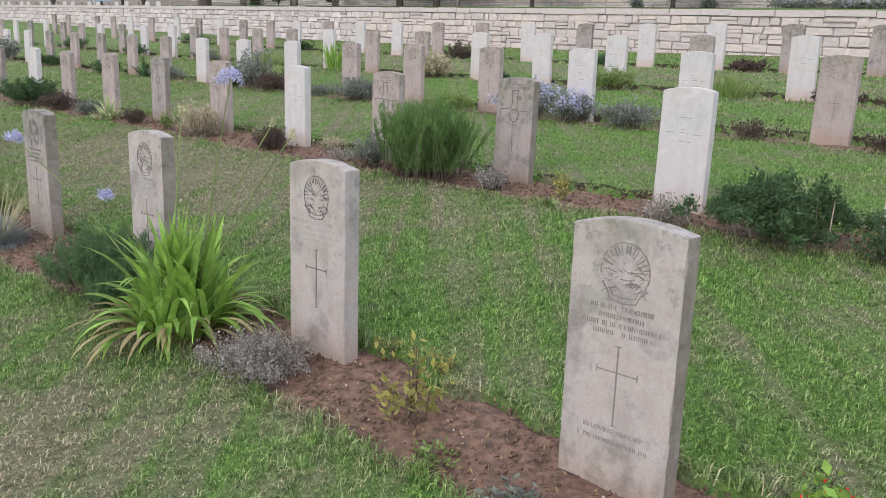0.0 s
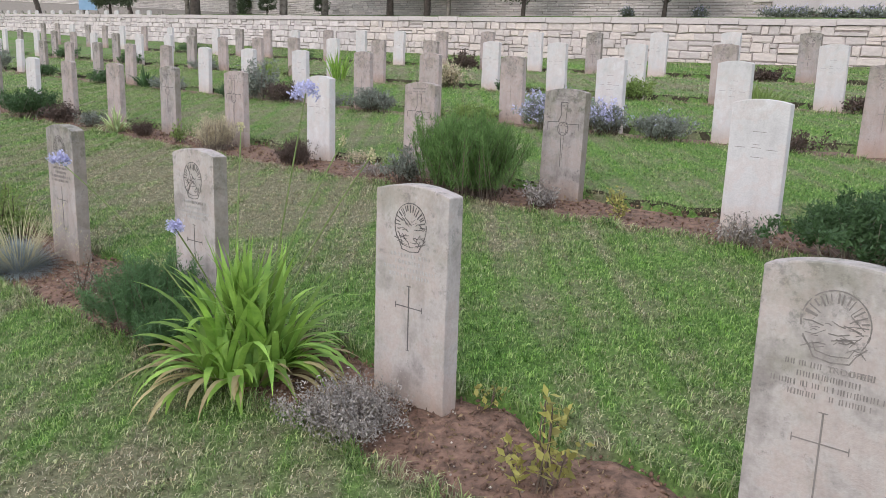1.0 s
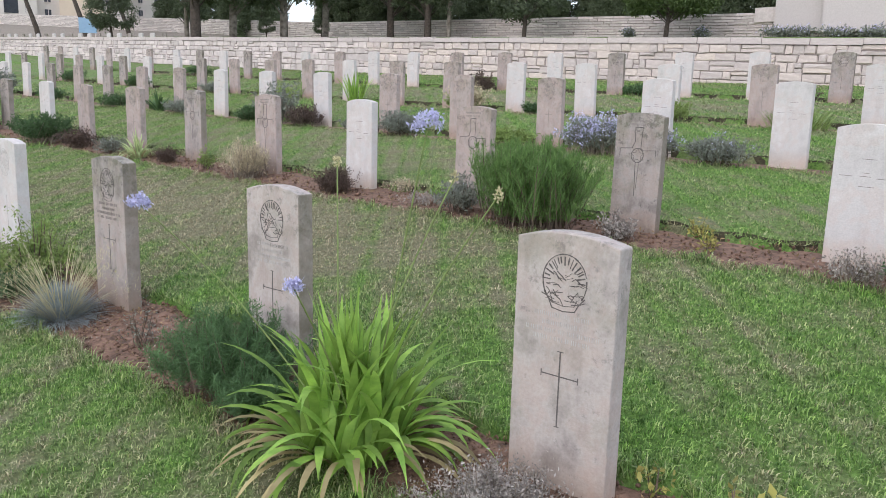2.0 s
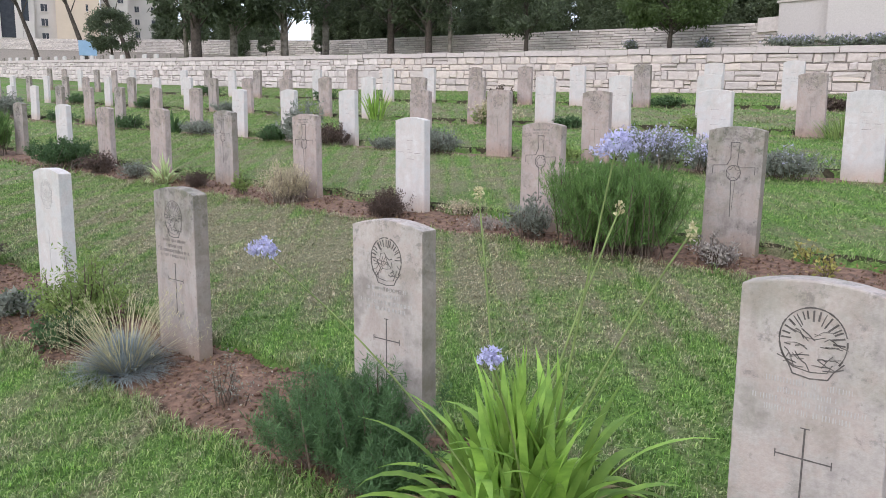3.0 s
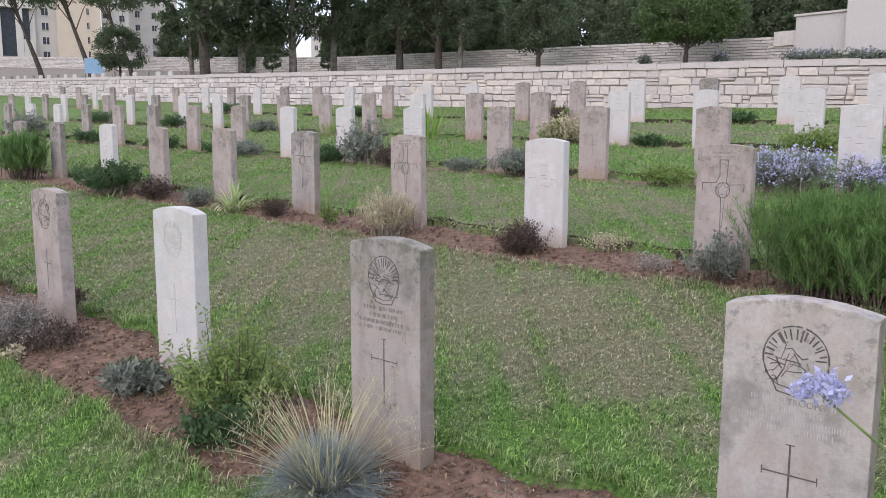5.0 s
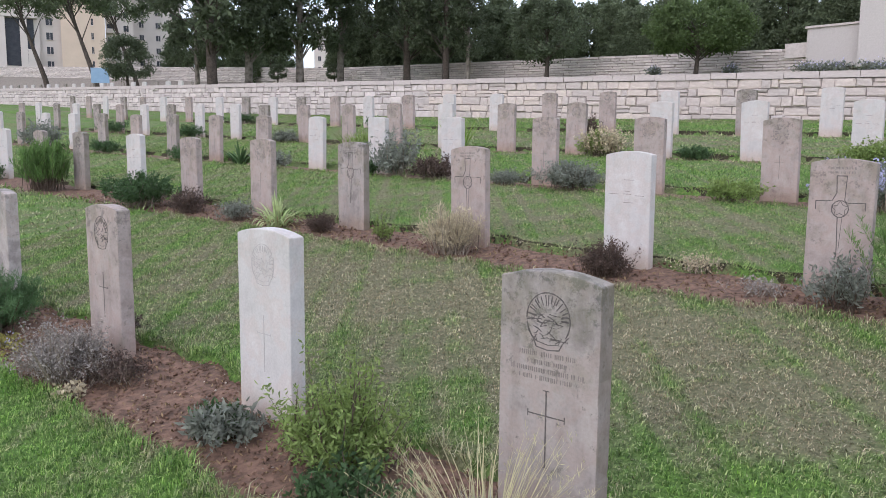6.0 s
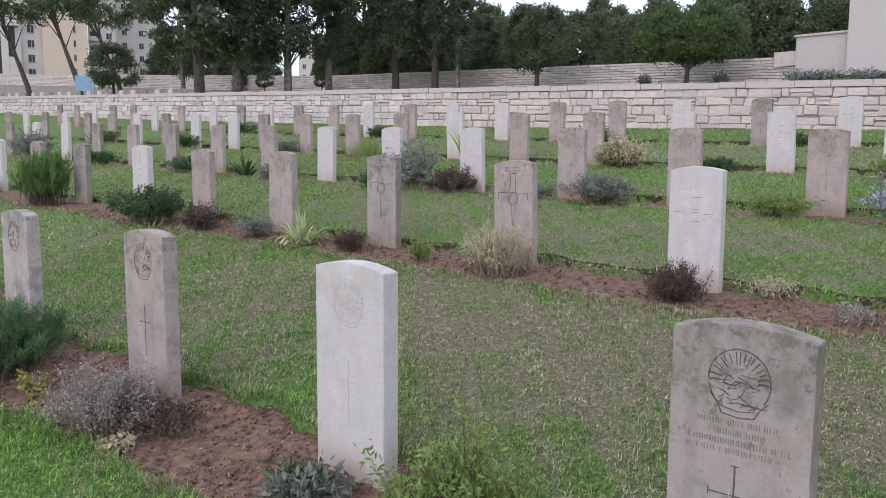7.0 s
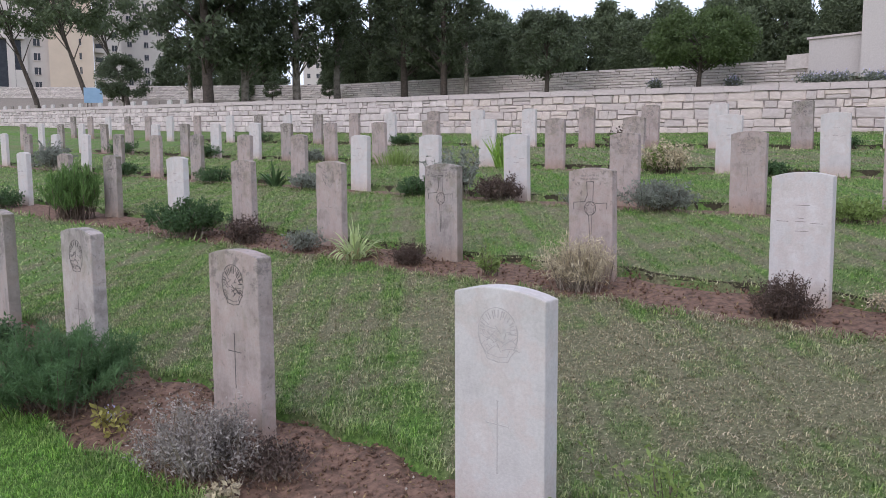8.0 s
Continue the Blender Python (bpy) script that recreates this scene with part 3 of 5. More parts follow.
def words(text, x, z, size, mat, parent):
    cu = bpy.data.curves.new("lettering", "FONT")
    cu.body, cu.size, cu.extrude, cu.align_x = text, size, 0.0012, "CENTER"
    tmp = new("lettering", cu)
    bpy.context.view_layer.update()
    me = bpy.data.meshes.new_from_object(tmp.evaluated_get(bpy.context.evaluated_depsgraph_get()))
    bpy.data.objects.remove(tmp)
    me.materials.clear()
    me.materials.append(mat)
    ob = part("lettering", me, mat, parent)
    ob.matrix_basis = pose(x, -0.0005, z, 90, 0, 0)
    return ob


def headstone(label, mat, cut, style, seed, soft=None, chips=0):
    """style: badge (regimental disc, lettering, slim cross), broad (wide cross), faint (worn marks), slim."""
    r = np.random.default_rng(seed)
    soft = soft or cut
    e = thing("headstone", label, "headstone", Matrix(), "rows of headstones")
    if chips:
        part("slab", stone_body(chips), mat, e)
    else:
        part("slab", BODY.copy(), mat, e).data.materials.append(mat)
    if style in ("badge", "slim"):
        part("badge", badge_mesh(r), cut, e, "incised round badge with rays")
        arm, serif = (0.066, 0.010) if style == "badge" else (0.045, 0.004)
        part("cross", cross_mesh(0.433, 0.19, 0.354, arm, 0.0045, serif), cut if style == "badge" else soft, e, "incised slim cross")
    if style == "badge":
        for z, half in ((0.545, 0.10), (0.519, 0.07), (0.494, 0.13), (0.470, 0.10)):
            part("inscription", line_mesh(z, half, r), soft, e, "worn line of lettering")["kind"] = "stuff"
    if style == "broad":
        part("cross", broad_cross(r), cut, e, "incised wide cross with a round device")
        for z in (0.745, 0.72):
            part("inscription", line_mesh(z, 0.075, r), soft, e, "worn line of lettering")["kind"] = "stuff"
    if style == "faint":
        bm = bmesh.new()
        for z, x0, x1 in ((0.60, -0.03, 0.05), (0.50, -0.14, -0.07), (0.49, 0.06, 0.13), (0.50, -0.03, 0.03), (0.44, -0.03, 0.05), (0.52, -0.02, 0.02)):
            stroke(bm, [(x0, z), (x1, z - 0.002)], 0.003)
        part("inscription", bm, soft, e, "faint worn lettering")["kind"] = "stuff"
    return e


_b = stone_body()
BODY = bpy.data.meshes.new("slab")
_b.to_mesh(BODY)
_b.free()


def set_stone(e, u, v, lean=0.0, tilt=0.0, turn=0.0, sink=0.0):
    p = at(u, v, -sink)
    e.matrix_basis = pose(p.x, p.y, p.z, tilt, lean, ANG + turn)
    return e


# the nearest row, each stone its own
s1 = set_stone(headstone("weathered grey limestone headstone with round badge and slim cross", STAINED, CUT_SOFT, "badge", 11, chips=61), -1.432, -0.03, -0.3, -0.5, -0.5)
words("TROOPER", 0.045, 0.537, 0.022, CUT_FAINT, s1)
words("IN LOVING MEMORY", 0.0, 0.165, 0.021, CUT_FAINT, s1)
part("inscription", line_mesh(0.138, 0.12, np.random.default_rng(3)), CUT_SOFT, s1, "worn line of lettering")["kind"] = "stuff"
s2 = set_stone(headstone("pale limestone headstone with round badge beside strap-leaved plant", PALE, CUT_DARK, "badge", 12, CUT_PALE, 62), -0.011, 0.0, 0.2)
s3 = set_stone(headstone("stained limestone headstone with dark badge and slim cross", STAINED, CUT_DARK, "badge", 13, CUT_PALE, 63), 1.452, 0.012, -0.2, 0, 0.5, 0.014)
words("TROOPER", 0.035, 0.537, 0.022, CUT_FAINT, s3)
s4 = set_stone(headstone("lichened grey headstone behind a blue fescue tuft", GREY, CUT_DARK, "badge", 14, CUT_SOFT, 64), 2.847, -0.035, 0.2)
s5 = set_stone(headstone("clean white limestone headstone with faint badge and cross", WHITE, CUT_PALE, "slim", 15, CUT_PALE), 4.254, -0.048, 0.3)
s6 = set_stone(headstone("rosy weathered headstone behind a grey dry shrub", PINK, CUT_DARK, "slim", 16, None, 66), 5.655, -0.067)
s7 = set_stone(headstone("pale weathered headstone behind a dark green shrub", PALE, CUT_DARK, "slim", 17, CUT_SOFT, 67), 7.06, -0.10)

PROTO = {
    "w": headstone("white limestone headstone with faint worn lettering", WHITE, CUT_PALE, "faint", 21, CUT_SOFT),
    "g": headstone("grey weathered limestone headstone with dark badge", GREY, CUT_DARK, "slim", 22),
    "k": headstone("rosy limestone headstone with slim cross and badge", PINK, CUT_SOFT, "slim", 23),
    "b": headstone("lichened limestone headstone with wide incised cross", GREY, CUT_DARK, "broad", 24, CUT_SOFT),
    "c": headstone("rosy weathered headstone with wide incised cross", PINK, CUT_DARK, "broad", 25, CUT_SOFT),
}
used = set()


def row_of(v, first, step, kinds, seed):
    r = np.random.default_rng(seed)
    for k, c in enumerate(kinds):
        if c == ".":
            continue
        u = first[k] if k < len(first) else first[-1] + step * (k - len(first) + 1)
        e = PROTO[c] if c not in used else copy_thing(PROTO[c], Matrix())
        used.add(c)
        set_stone(e, u, v + r.normal(0, 0.01), r.normal(0, 0.7), r.normal(0, 0.6), r.normal(0, 0.8), r.uniform(-0.01, 0.01))


row_of(3.01, [-1.58, -0.139, 1.319, 2.779, 4.16, 5.601, 7.047, 8.483, 9.866, 11.205, 12.82, 14.2, 15.64], 1.42, "wwbcwcbkkwgkw.gwkg", 31)
row_of(6.08, [-1.55, -0.19, 1.228, 2.669, 4.083, 5.498, 6.907, 8.387, 9.845, 11.246, 12.691, 14.156, 15.623, 17.055, 18.566, 20.058, 21.56, 23.11], 1.45, "kkwwkkkwwwkkgkgwwgwgkw", 32)
row_of(9.03, [-1.68, -0.32, 1.094, 2.533, 3.941, 5.349, 6.753, 8.239, 9.633, 11.03, 12.38, 13.73, 15.17, 16.63, 17.81, 19.42, 20.75, 22.22], 1.43, "kwwkwwwkkwkkkgwwgwkgwgwk", 33)
row_of(12.36, [-1.8, -0.4, 0.98, 2.397, 3.793, 5.216, 6.652, 8.123, 9.484, 10.911, 12.353, 13.76, 15.14, 16.57, 17.93, 19.42, 20.77, 22.15, 23.62, 25.41, 27.08], 1.45, "gkggwwgwkkwwkwkgwgwkwkgwkg", 34)
row_of(0.0, [8.45, 9.85], 1.4, "gw", 35)


# ---- plants ----
def plant(name, label, category, u, v, sink=0.03, turn=0.0, group=""):
    p = at(u, v, -sink)
    return thing(name, label, category, pose(p.x, p.y, p.z, 0, 0, ANG + turn), group)


def shrub(u, v, w, h, label, leaf, twig, seed, n_twigs=110, per_twig=14, size=0.018, upright=0.35, stretch=1.8, up=0.3, name="shrub", flower=None, n_flower=0, fsize=0.012, deep=0.8, bare=0.25):
    """Twigs that spread from a foot, with small leaves along their outer part."""
    sprig = 0.6 if name == "rosemary_bush" else 1.0
    r = np.random.default_rng(seed)
    e = plant(name, label, name.replace("_", " "), u, v, 0.02, r.uniform(-20, 20))
    k = n_twigs
    base = np.stack([r.normal(0, 0.13 * w, k), r.normal(0, 0.13 * w * deep, k), np.zeros(k)], -1)
    az = r.uniform(0, 2 * np.pi, k)
    spread = np.sqrt(r.random(k))
    elev = np.pi / 2 - spread * (1.25 - upright)
    wide = 0.5 * w * (0.75 + 0.25 * wave(2 * np.cos(az), 2 * np.sin(az), seed)) * (np.abs(np.cos(az)) + deep * np.abs(np.sin(az))) / (np.abs(np.cos(az)) + np.abs(np.sin(az)))
    length = 1.0 / np.sqrt((np.cos(elev) / wide) ** 2 + (np.sin(elev) / h) ** 2) * r.uniform(0.7, 1.08, k)
    tv, tt, c = ribbons(base, az, elev, length, np.full(k, 0.004 + 0.006 * h), r.uniform(-0.2, 0.5, k) * (1 - upright), 5, 0.9)
    part("brushwood", np_mesh("brushwood", tv, tt, twig), twig, e, "bare woody stems")
    s = np.maximum(r.uniform(bare, 1.0, (k, per_twig)) ** 0.7, bare) * 5
    i0 = np.clip(s.astype(int), 0, 4)
    f = (s - i0)[..., None]
    rows = np.arange(k)[:, None]
    pts = (c[rows, i0] * (1 - f) + c[rows, i0 + 1] * f).reshape(-1, 3) + r.normal(0, sprig * (0.010 + 0.014 * h) * (1.3 - upright), (k * per_twig, 3))
    pts[:, 2] = np.maximum(pts[:, 2], 0.01)
    if leaf:
        part("foliage", np_mesh("foliage", *leaves(pts, size, r, stretch, up), leaf), leaf, e)
    if flower:
        tips = c[r.integers(0, k, n_flower), 5] + r.normal(0, 0.02, (n_flower, 3))
        fl = np.repeat(tips, 7, 0) + r.normal(0, fsize, (n_flower * 7, 3))
        part("blossom", np_mesh("blossom", *leaves(fl, fsize, r, 1.0, 0.3), flower), flower, e, "small blossoms")["kind"] = "stuff"
    return e


def strap_clump(u, v, n, length, width, label, leaf, seed, name="agapanthus", dry=0, droop=1.5, foot=0.09, lean=0.75, stray=0.35, skirt=0):
    r = np.random.default_rng(seed)
    e = plant(name, label, name.replace("_", " "), u, v, 0.02)
    az = r.uniform(0, 2 * np.pi, n)
    out = r.random(n) ** 0.8
    base = np.stack([foot * out * np.cos(az), foot * out * np.sin(az), np.zeros(n)], -1)
    lv, lt, _ = ribbons(base, az + r.normal(0, stray, n), np.pi / 2 - lean * out - 0.05, length * r.uniform(0.6, 1.12, n), width * r.uniform(0.7, 1.2, n), droop * out * r.uniform(0.3, 2.1, n), 9, 0.55)
    if skirt:
        az = r.uniform(0, 2 * np.pi, skirt)
        base = np.stack([0.9 * foot * np.cos(az), 0.9 * foot * np.sin(az), np.full(skirt, 0.01)], -1)
        sv, st, _ = ribbons(base, az + r.normal(0, 0.5, skirt), r.uniform(0.75, 1.3, skirt), length * r.uniform(0.5, 0.85, skirt), width * r.uniform(0.8, 1.15, skirt), r.uniform(1.6, 3.0, skirt), 10, 0.6)
        lv, lt = join((lv, lt), (sv, st))
    part("foliage", np_mesh("foliage", lv, lt, leaf), leaf, e)
    if dry:
        az = r.uniform(0, 2 * np.pi, dry)
        base = np.stack([foot * np.cos(az), foot * np.sin(az), np.full(dry, 0.03)], -1)
        dv, dt, _ = ribbons(base, az, r.uniform(0.2, 0.9, dry), length * r.uniform(0.4, 0.8, dry), width * r.uniform(0.5, 0.9, dry), r.uniform(1.0, 2.2, dry), 8, 0.6)
        part("withered_foliage", np_mesh("withered_foliage", dv, dt, STRAW_LEAF), STRAW_LEAF, e, "withered straw-coloured leaves")
    return e


def stalk(e, foot, top, head, seed, thick=0.005, size=0.045):
    """A bare flower stalk of a clump from its foot to its top, in metres of the world, with an umbel, a bud or a pod."""
    r = np.random.default_rng(seed)
    inv = e.matrix_basis.inverted()
    a, b = np.array(inv @ Vector(foot)), np.array(inv @ Vector(top))
    s = np.linspace(0, 1, 9)[:, None]
    bow = np.array([0, 0, 1.0]) * 0.10 * np.linalg.norm((b - a)[:2])
    pts = a + (b - a) * s + bow * np.sin(np.pi * s)
    st = part("stalk", np_mesh("stalk", *tube(pts, np.linspace(thick, 0.6 * thick, 9)), STALK), STALK, e, "slender green flower stalk")
    if head == "umbel":
        k = 42
        d = r.normal(size=(k, 3))
        d[:, 2] = np.abs(d[:, 2]) * 0.9 - 0.25
        d /= np.linalg.norm(d, axis=1)[:, None]
        tips = b + d * (size * r.uniform(0.5, 1.0, k))[:, None]
        pts = np.repeat(tips, 9, 0) + r.normal(0, 0.006, (k * 9, 3))
        part("umbel", np_mesh("umbel", *leaves(pts, 0.006 + 0.1 * size, r, 1.3), PETAL), PETAL, st, "round violet-blue flower head")
    else:
        k = 70
        d = r.normal(size=(k, 3))
        d[:, 2] *= 1.4
        rad = 0.013 if head == "pod" else 0.011
        pts = b + rad * d / np.linalg.norm(d, axis=1)[:, None] * np.array([1, 1, 1.5])
        part("seed_head", np_mesh("seed_head", *leaves(pts, 0.012, r, 1.1, 0.5), SEED), SEED, st, "pale closed seed head")


STALKS = [((0.446, 3.399, 1.125), "umbel"), ((0.707, 3.397, 0.889), "pod"), ((0.652, 3.69, 0.927), "pod"), ((0.236, 3.861, 0.97), "bud"), ((-0.467, 3.706, 0.84), "umbel"), ((-0.045, 3.091, 0.669), "umbel")]
AG_U, AG_V = 0.66, -0.24
ag = strap_clump(AG_U, AG_V, 150, 0.54, 0.036, "large agapanthus with arching bright green strap leaves", AGAP, 101, dry=44, droop=1.3, foot=0.17, lean=0.20, stray=2.4, skirt=70)
root = at(AG_U, AG_V, 0.02)
for k, (top, head) in enumerate(STALKS):
    stalk(ag, root + Vector((0.05 * math.cos(k), 0.05 * math.sin(k), 0)), top, head, 110 + k, (0.0042, 0.0048, 0.0048, 0.0045, 0.0034, 0.004)[k], (0.055, 0.0, 0.0, 0.0, 0.036, 0.026)[k])

shrub(1.42, -0.24, 0.62, 0.40, "low dark green rosemary bush beside a headstone", EVERGREEN, TWIG, 120, 170, 230, 0.0115, 0.34, 2.5, 0.8, "rosemary_bush")
shrub(1.15, -0.30, 0.42, 0.26, "small dark green rosemary bush beside strap leaves", EVERGREEN, TWIG, 121, 90, 190, 0.0115, 0.34, 2.5, 0.8, "rosemary_bush")
shrub(0.02, -0.27, 0.50, 0.20, "low grey half-dry thyme shrub on bare soil", GREYDRY, TWIG_PALE, 122, 190, 60, 0.008, 0.15, 1.5, 0.2, "thyme_shrub")
shrub(-0.70, -0.14, 0.26, 0.36, "small yellowing rose bush on bare soil", YELLOWLEAF, TWIG, 123, 14, 11, 0.030, 0.62, 1.3, 0.0, "rose_bush")
shrub(-0.55, 0.18, 0.24, 0.16, "small yellow-leaved weed at the lawn edge", YELLOWLEAF, TWIG, 124, 9, 6, 0.03, 0.3, 1.2, 0.0, "weed")
shrub(-0.28, 0.19, 0.2, 0.10, "small yellow-leaved weed at the lawn edge", YELLOWLEAF, TWIG, 125, 7, 6, 0.025, 0.3, 1.2, 0.0, "weed")
shrub(-0.95, -0.27, 0.2, 0.07, "tiny green weed in the bed", FEATHER, TWIG, 126, 16, 9, 0.016, 0.2, 1.5, 0.2, "weed")
shrub(-1.30, -0.30, 0.3, 0.08, "tiny green weed in the bed", SAGE, TWIG, 127, 22, 10, 0.02, 0.2, 1.5, 0.2, "weed")
shrub(-1.98, 0.26, 0.26, 0.14, "small geranium with scarlet blossom", AGAP, TWIG, 128, 20, 8, 0.035, 0.3, 1.1, 0.2, "geranium", RED, 9, 0.018)
shrub(2.16, -0.22, 0.30, 0.26, "small bare woody rose stem with few leaves", SAGE, TWIG, 129, 26, 12, 0.009, 0.45, 1.4, 0.0, "rose_bush")
fes = strap_clump(2.87, -0.30, 2400, 0.215, 0.0030, "blue-grey fescue tuft with dry seed stems", FESCUE, 130, "fescue_tuft", stray=0.6, droop=0.8, foot=0.10, lean=1.42)
_r = np.random.default_rng(131)
_n = 180
_az = _r.uniform(0, 2 * np.pi, _n)
_v, _t, _c = ribbons(np.stack([0.06 * np.cos(_az), 0.06 * np.sin(_az), np.zeros(_n)], -1), _az + _r.normal(0, 0.3, _n), _r.uniform(0.55, 1.4, _n), _r.uniform(0.30, 0.47, _n), np.full(_n, 0.0030), _r.uniform(0.2, 0.9, _n), 6, 0.9)
_pts = np.repeat(_c[:, 5:7].reshape(-1, 3), 4, 0) + _r.normal(0, 0.006, (_n * 8, 3))
part("seed_plume", np_mesh("seed_plume", *join((_v, _t), leaves(_pts, 0.0075, _r, 3.0, 2.0)), SEED), SEED, fes, "dry straw-coloured seed stems")
shrub(3.66, -0.13, 0.62, 0.46, "fresh green feathery shrub beside a white headstone", FEATHER, TWIG, 132, 170, 46, 0.014, 0.35, 1.9, 0.4, "feathery_shrub", SEED, 9, 0.005)
shrub(3.45, -0.32, 0.42, 0.20, "low dark green shrub at the bed edge", DARKLEAF, TWIG, 133, 60, 30, 0.018, 0.2, 1.6, 0.3)
shrub(4.24, -0.28, 0.34, 0.15, "small dark green clump before a white headstone", SAGE, TWIG, 134, 60, 26, 0.022, 0.2, 1.9, 0.5)
shrub(4.30, -0.25, 0.26, 0.12, "small dark green clump before a white headstone", DARKLEAF, TWIG, 135, 40, 24, 0.02, 0.2, 1.9, 0.5)
shrub(5.48, -0.36, 0.60, 0.32, "grey leafless dry shrub before a rosy headstone", GREYDRY, TWIG_PALE, 136, 260, 44, 0.009, 0.3, 1.8, 0.3)
shrub(5.25, -0.22, 0.50, 0.16, "low purple-brown dry shrub on bare soil", BROWNDRY, TWIG_PALE, 137, 120, 18, 0.012, 0.15, 1.6, 0.2)
shrub(5.20, -0.44, 0.2, 0.09, "tiny withered weed on bare soil", BEIGE, TWIG_PALE, 138, 20, 8, 0.02, 0.3, 1.3, 0.0, "weed")
shrub(6.72, -0.38, 0.92, 0.42, "dense dark green rosemary bush before a headstone", EVERGREEN, TWIG, 139, 210, 250, 0.0135, 0.3, 2.6, 0.9, "rosemary_bush")
shrub(6.22, -0.36, 0.24, 0.10, "small pansy with pale blue blossom", YELLOWLEAF, TWIG, 140, 20, 7, 0.03, 0.2, 1.1, 0.1, "pansy", PETAL, 4, 0.016)
shrub(5.95, 0.18, 0.35, 0.14, "dry purple-brown weed at the lawn edge", BROWNDRY, TWIG_PALE, 141, 40, 14, 0.016, 0.25, 1.6, 0.3, "weed")
shrub(7.9, -0.2, 0.6, 0.22, "low dark green shrub beside a headstone", DARKLEAF, TWIG, 142, 70, 30, 0.02, 0.2, 1.8, 0.4)

# second row
shrub(1.97, 2.71, 1.22, 0.62, "large upright green rosemary bush between two headstones", ROSEMARY, TWIG, 150, 640, 170, 0.017, 0.66, 2.6, 2.2, "rosemary_bush", deep=0.65, bare=0.08)
shrub(2.66, 2.73, 0.42, 0.34, "small lavender bush with violet spikes", SAGE, TWIG, 151, 70, 22, 0.018, 0.5, 2.2, 0.8, "lavender_bush", PETAL, 10, 0.008)
shrub(1.25, 2.73, 0.4, 0.22, "low woody grey shrub beside a headstone", GREYDRY, TWIG, 152, 60, 20, 0.016, 0.3, 1.6, 0.3)
shrub(-0.95, 2.65, 0.95, 0.40, "spreading dark green shrub with bare woody stems", DARKLEAF, TWIG_PALE, 153, 130, 90, 0.018, 0.12, 1.9, 0.5, bare=0.72)
shrub(-1.68, 2.63, 0.7, 0.34, "low dark green shrub with small white blossoms", DARKLEAF, TWIG, 154, 110, 40, 0.018, 0.2, 1.6, 0.4, "shrub", SEED, 40, 0.007)
shrub(-0.27, 2.65, 0.44, 0.22, "low leafless pink-grey dry shrub", GREYDRY, TWIG_PALE, 155, 110, 10, 0.014, 0.3, 1.5, 0.2)
shrub(0.64, 2.77, 0.18, 0.2, "small yellow-green weed on bare soil", YELLOWLEAF, TWIG, 156, 14, 9, 0.022, 0.5, 1.3, 0.0, "weed")
shrub(0.85, 3.10, 0.2, 0.14, "small yellow-green weed on bare soil", YELLOWLEAF, TWIG, 157, 12, 9, 0.022, 0.4, 1.3, 0.0, "weed")
shrub(4.15, 2.71, 0.38, 0.26, "purple-brown dry tussock before a white headstone", BROWNDRY, TWIG, 158, 170, 60, 0.009, 0.4, 2.0, 0.6, "dry_tussock")
shrub(5.52, 2.69, 0.62, 0.40, "dense beige dry lavender bush before a headstone", BEIGE, TWIG_PALE, 159, 260, 24, 0.02, 0.5, 2.4, 0.8, "lavender_bush")
shrub(6.35, 2.73, 0.28, 0.32, "small yellow-green weed before the row", FEATHER, TWIG, 160, 30, 14, 0.022, 0.5, 1.4, 0.2, "weed")
shrub(7.20, 2.75, 0.36, 0.24, "purple-brown dry tussock beside a headstone", BROWNDRY, TWIG, 161, 110, 44, 0.009, 0.4, 2.0, 0.6, "dry_tussock")
strap_clump(7.78, 2.69, 70, 0.36, 0.024, "small agapanthus with pale green striped strap leaves", STRIPED, 162, dry=8, droop=2.3, foot=0.10, lean=0.7, stray=0.9, skirt=20)
shrub(8.52, 2.71, 0.5, 0.24, "low grey-green shrub before a headstone", SAGE, TWIG, 163, 70, 24, 0.018, 0.25, 1.8, 0.4)
shrub(9.45, 2.69, 0.62, 0.30, "purple-brown dry shrub before a headstone", BROWNDRY, TWIG, 164, 120, 22, 0.018, 0.3, 1.9, 0.4)
shrub(10.33, 2.63, 1.0, 0.46, "dark spreading shrub with bare grey stems", DARKLEAF, TWIG_PALE, 165, 130, 70, 0.022, 0.15, 1.9, 0.4, bare=0.6)
shrub(13.16, 2.67, 0.95, 0.70, "tall upright dark rosemary bush", ROSEMARY, TWIG, 166, 240, 80, 0.034, 0.75, 2.6, 3.0, "rosemary_bush")
shrub(15.53, 2.65, 0.9, 0.35, "low dark shrub along the row", DARKLEAF, TWIG, 167, 80, 34, 0.026, 0.2, 1.8, 0.4)
shrub(3.12, 2.77, 0.5, 0.12, "low dry weed on bare soil", GREYDRY, TWIG_PALE, 168, 50, 10, 0.014, 0.2, 1.5, 0.2, "weed")
shrub(3.67, 3.10, 0.5, 0.14, "low dry weed on bare soil", BEIGE, TWIG_PALE, 169, 50, 10, 0.014, 0.2, 1.5, 0.2, "weed")

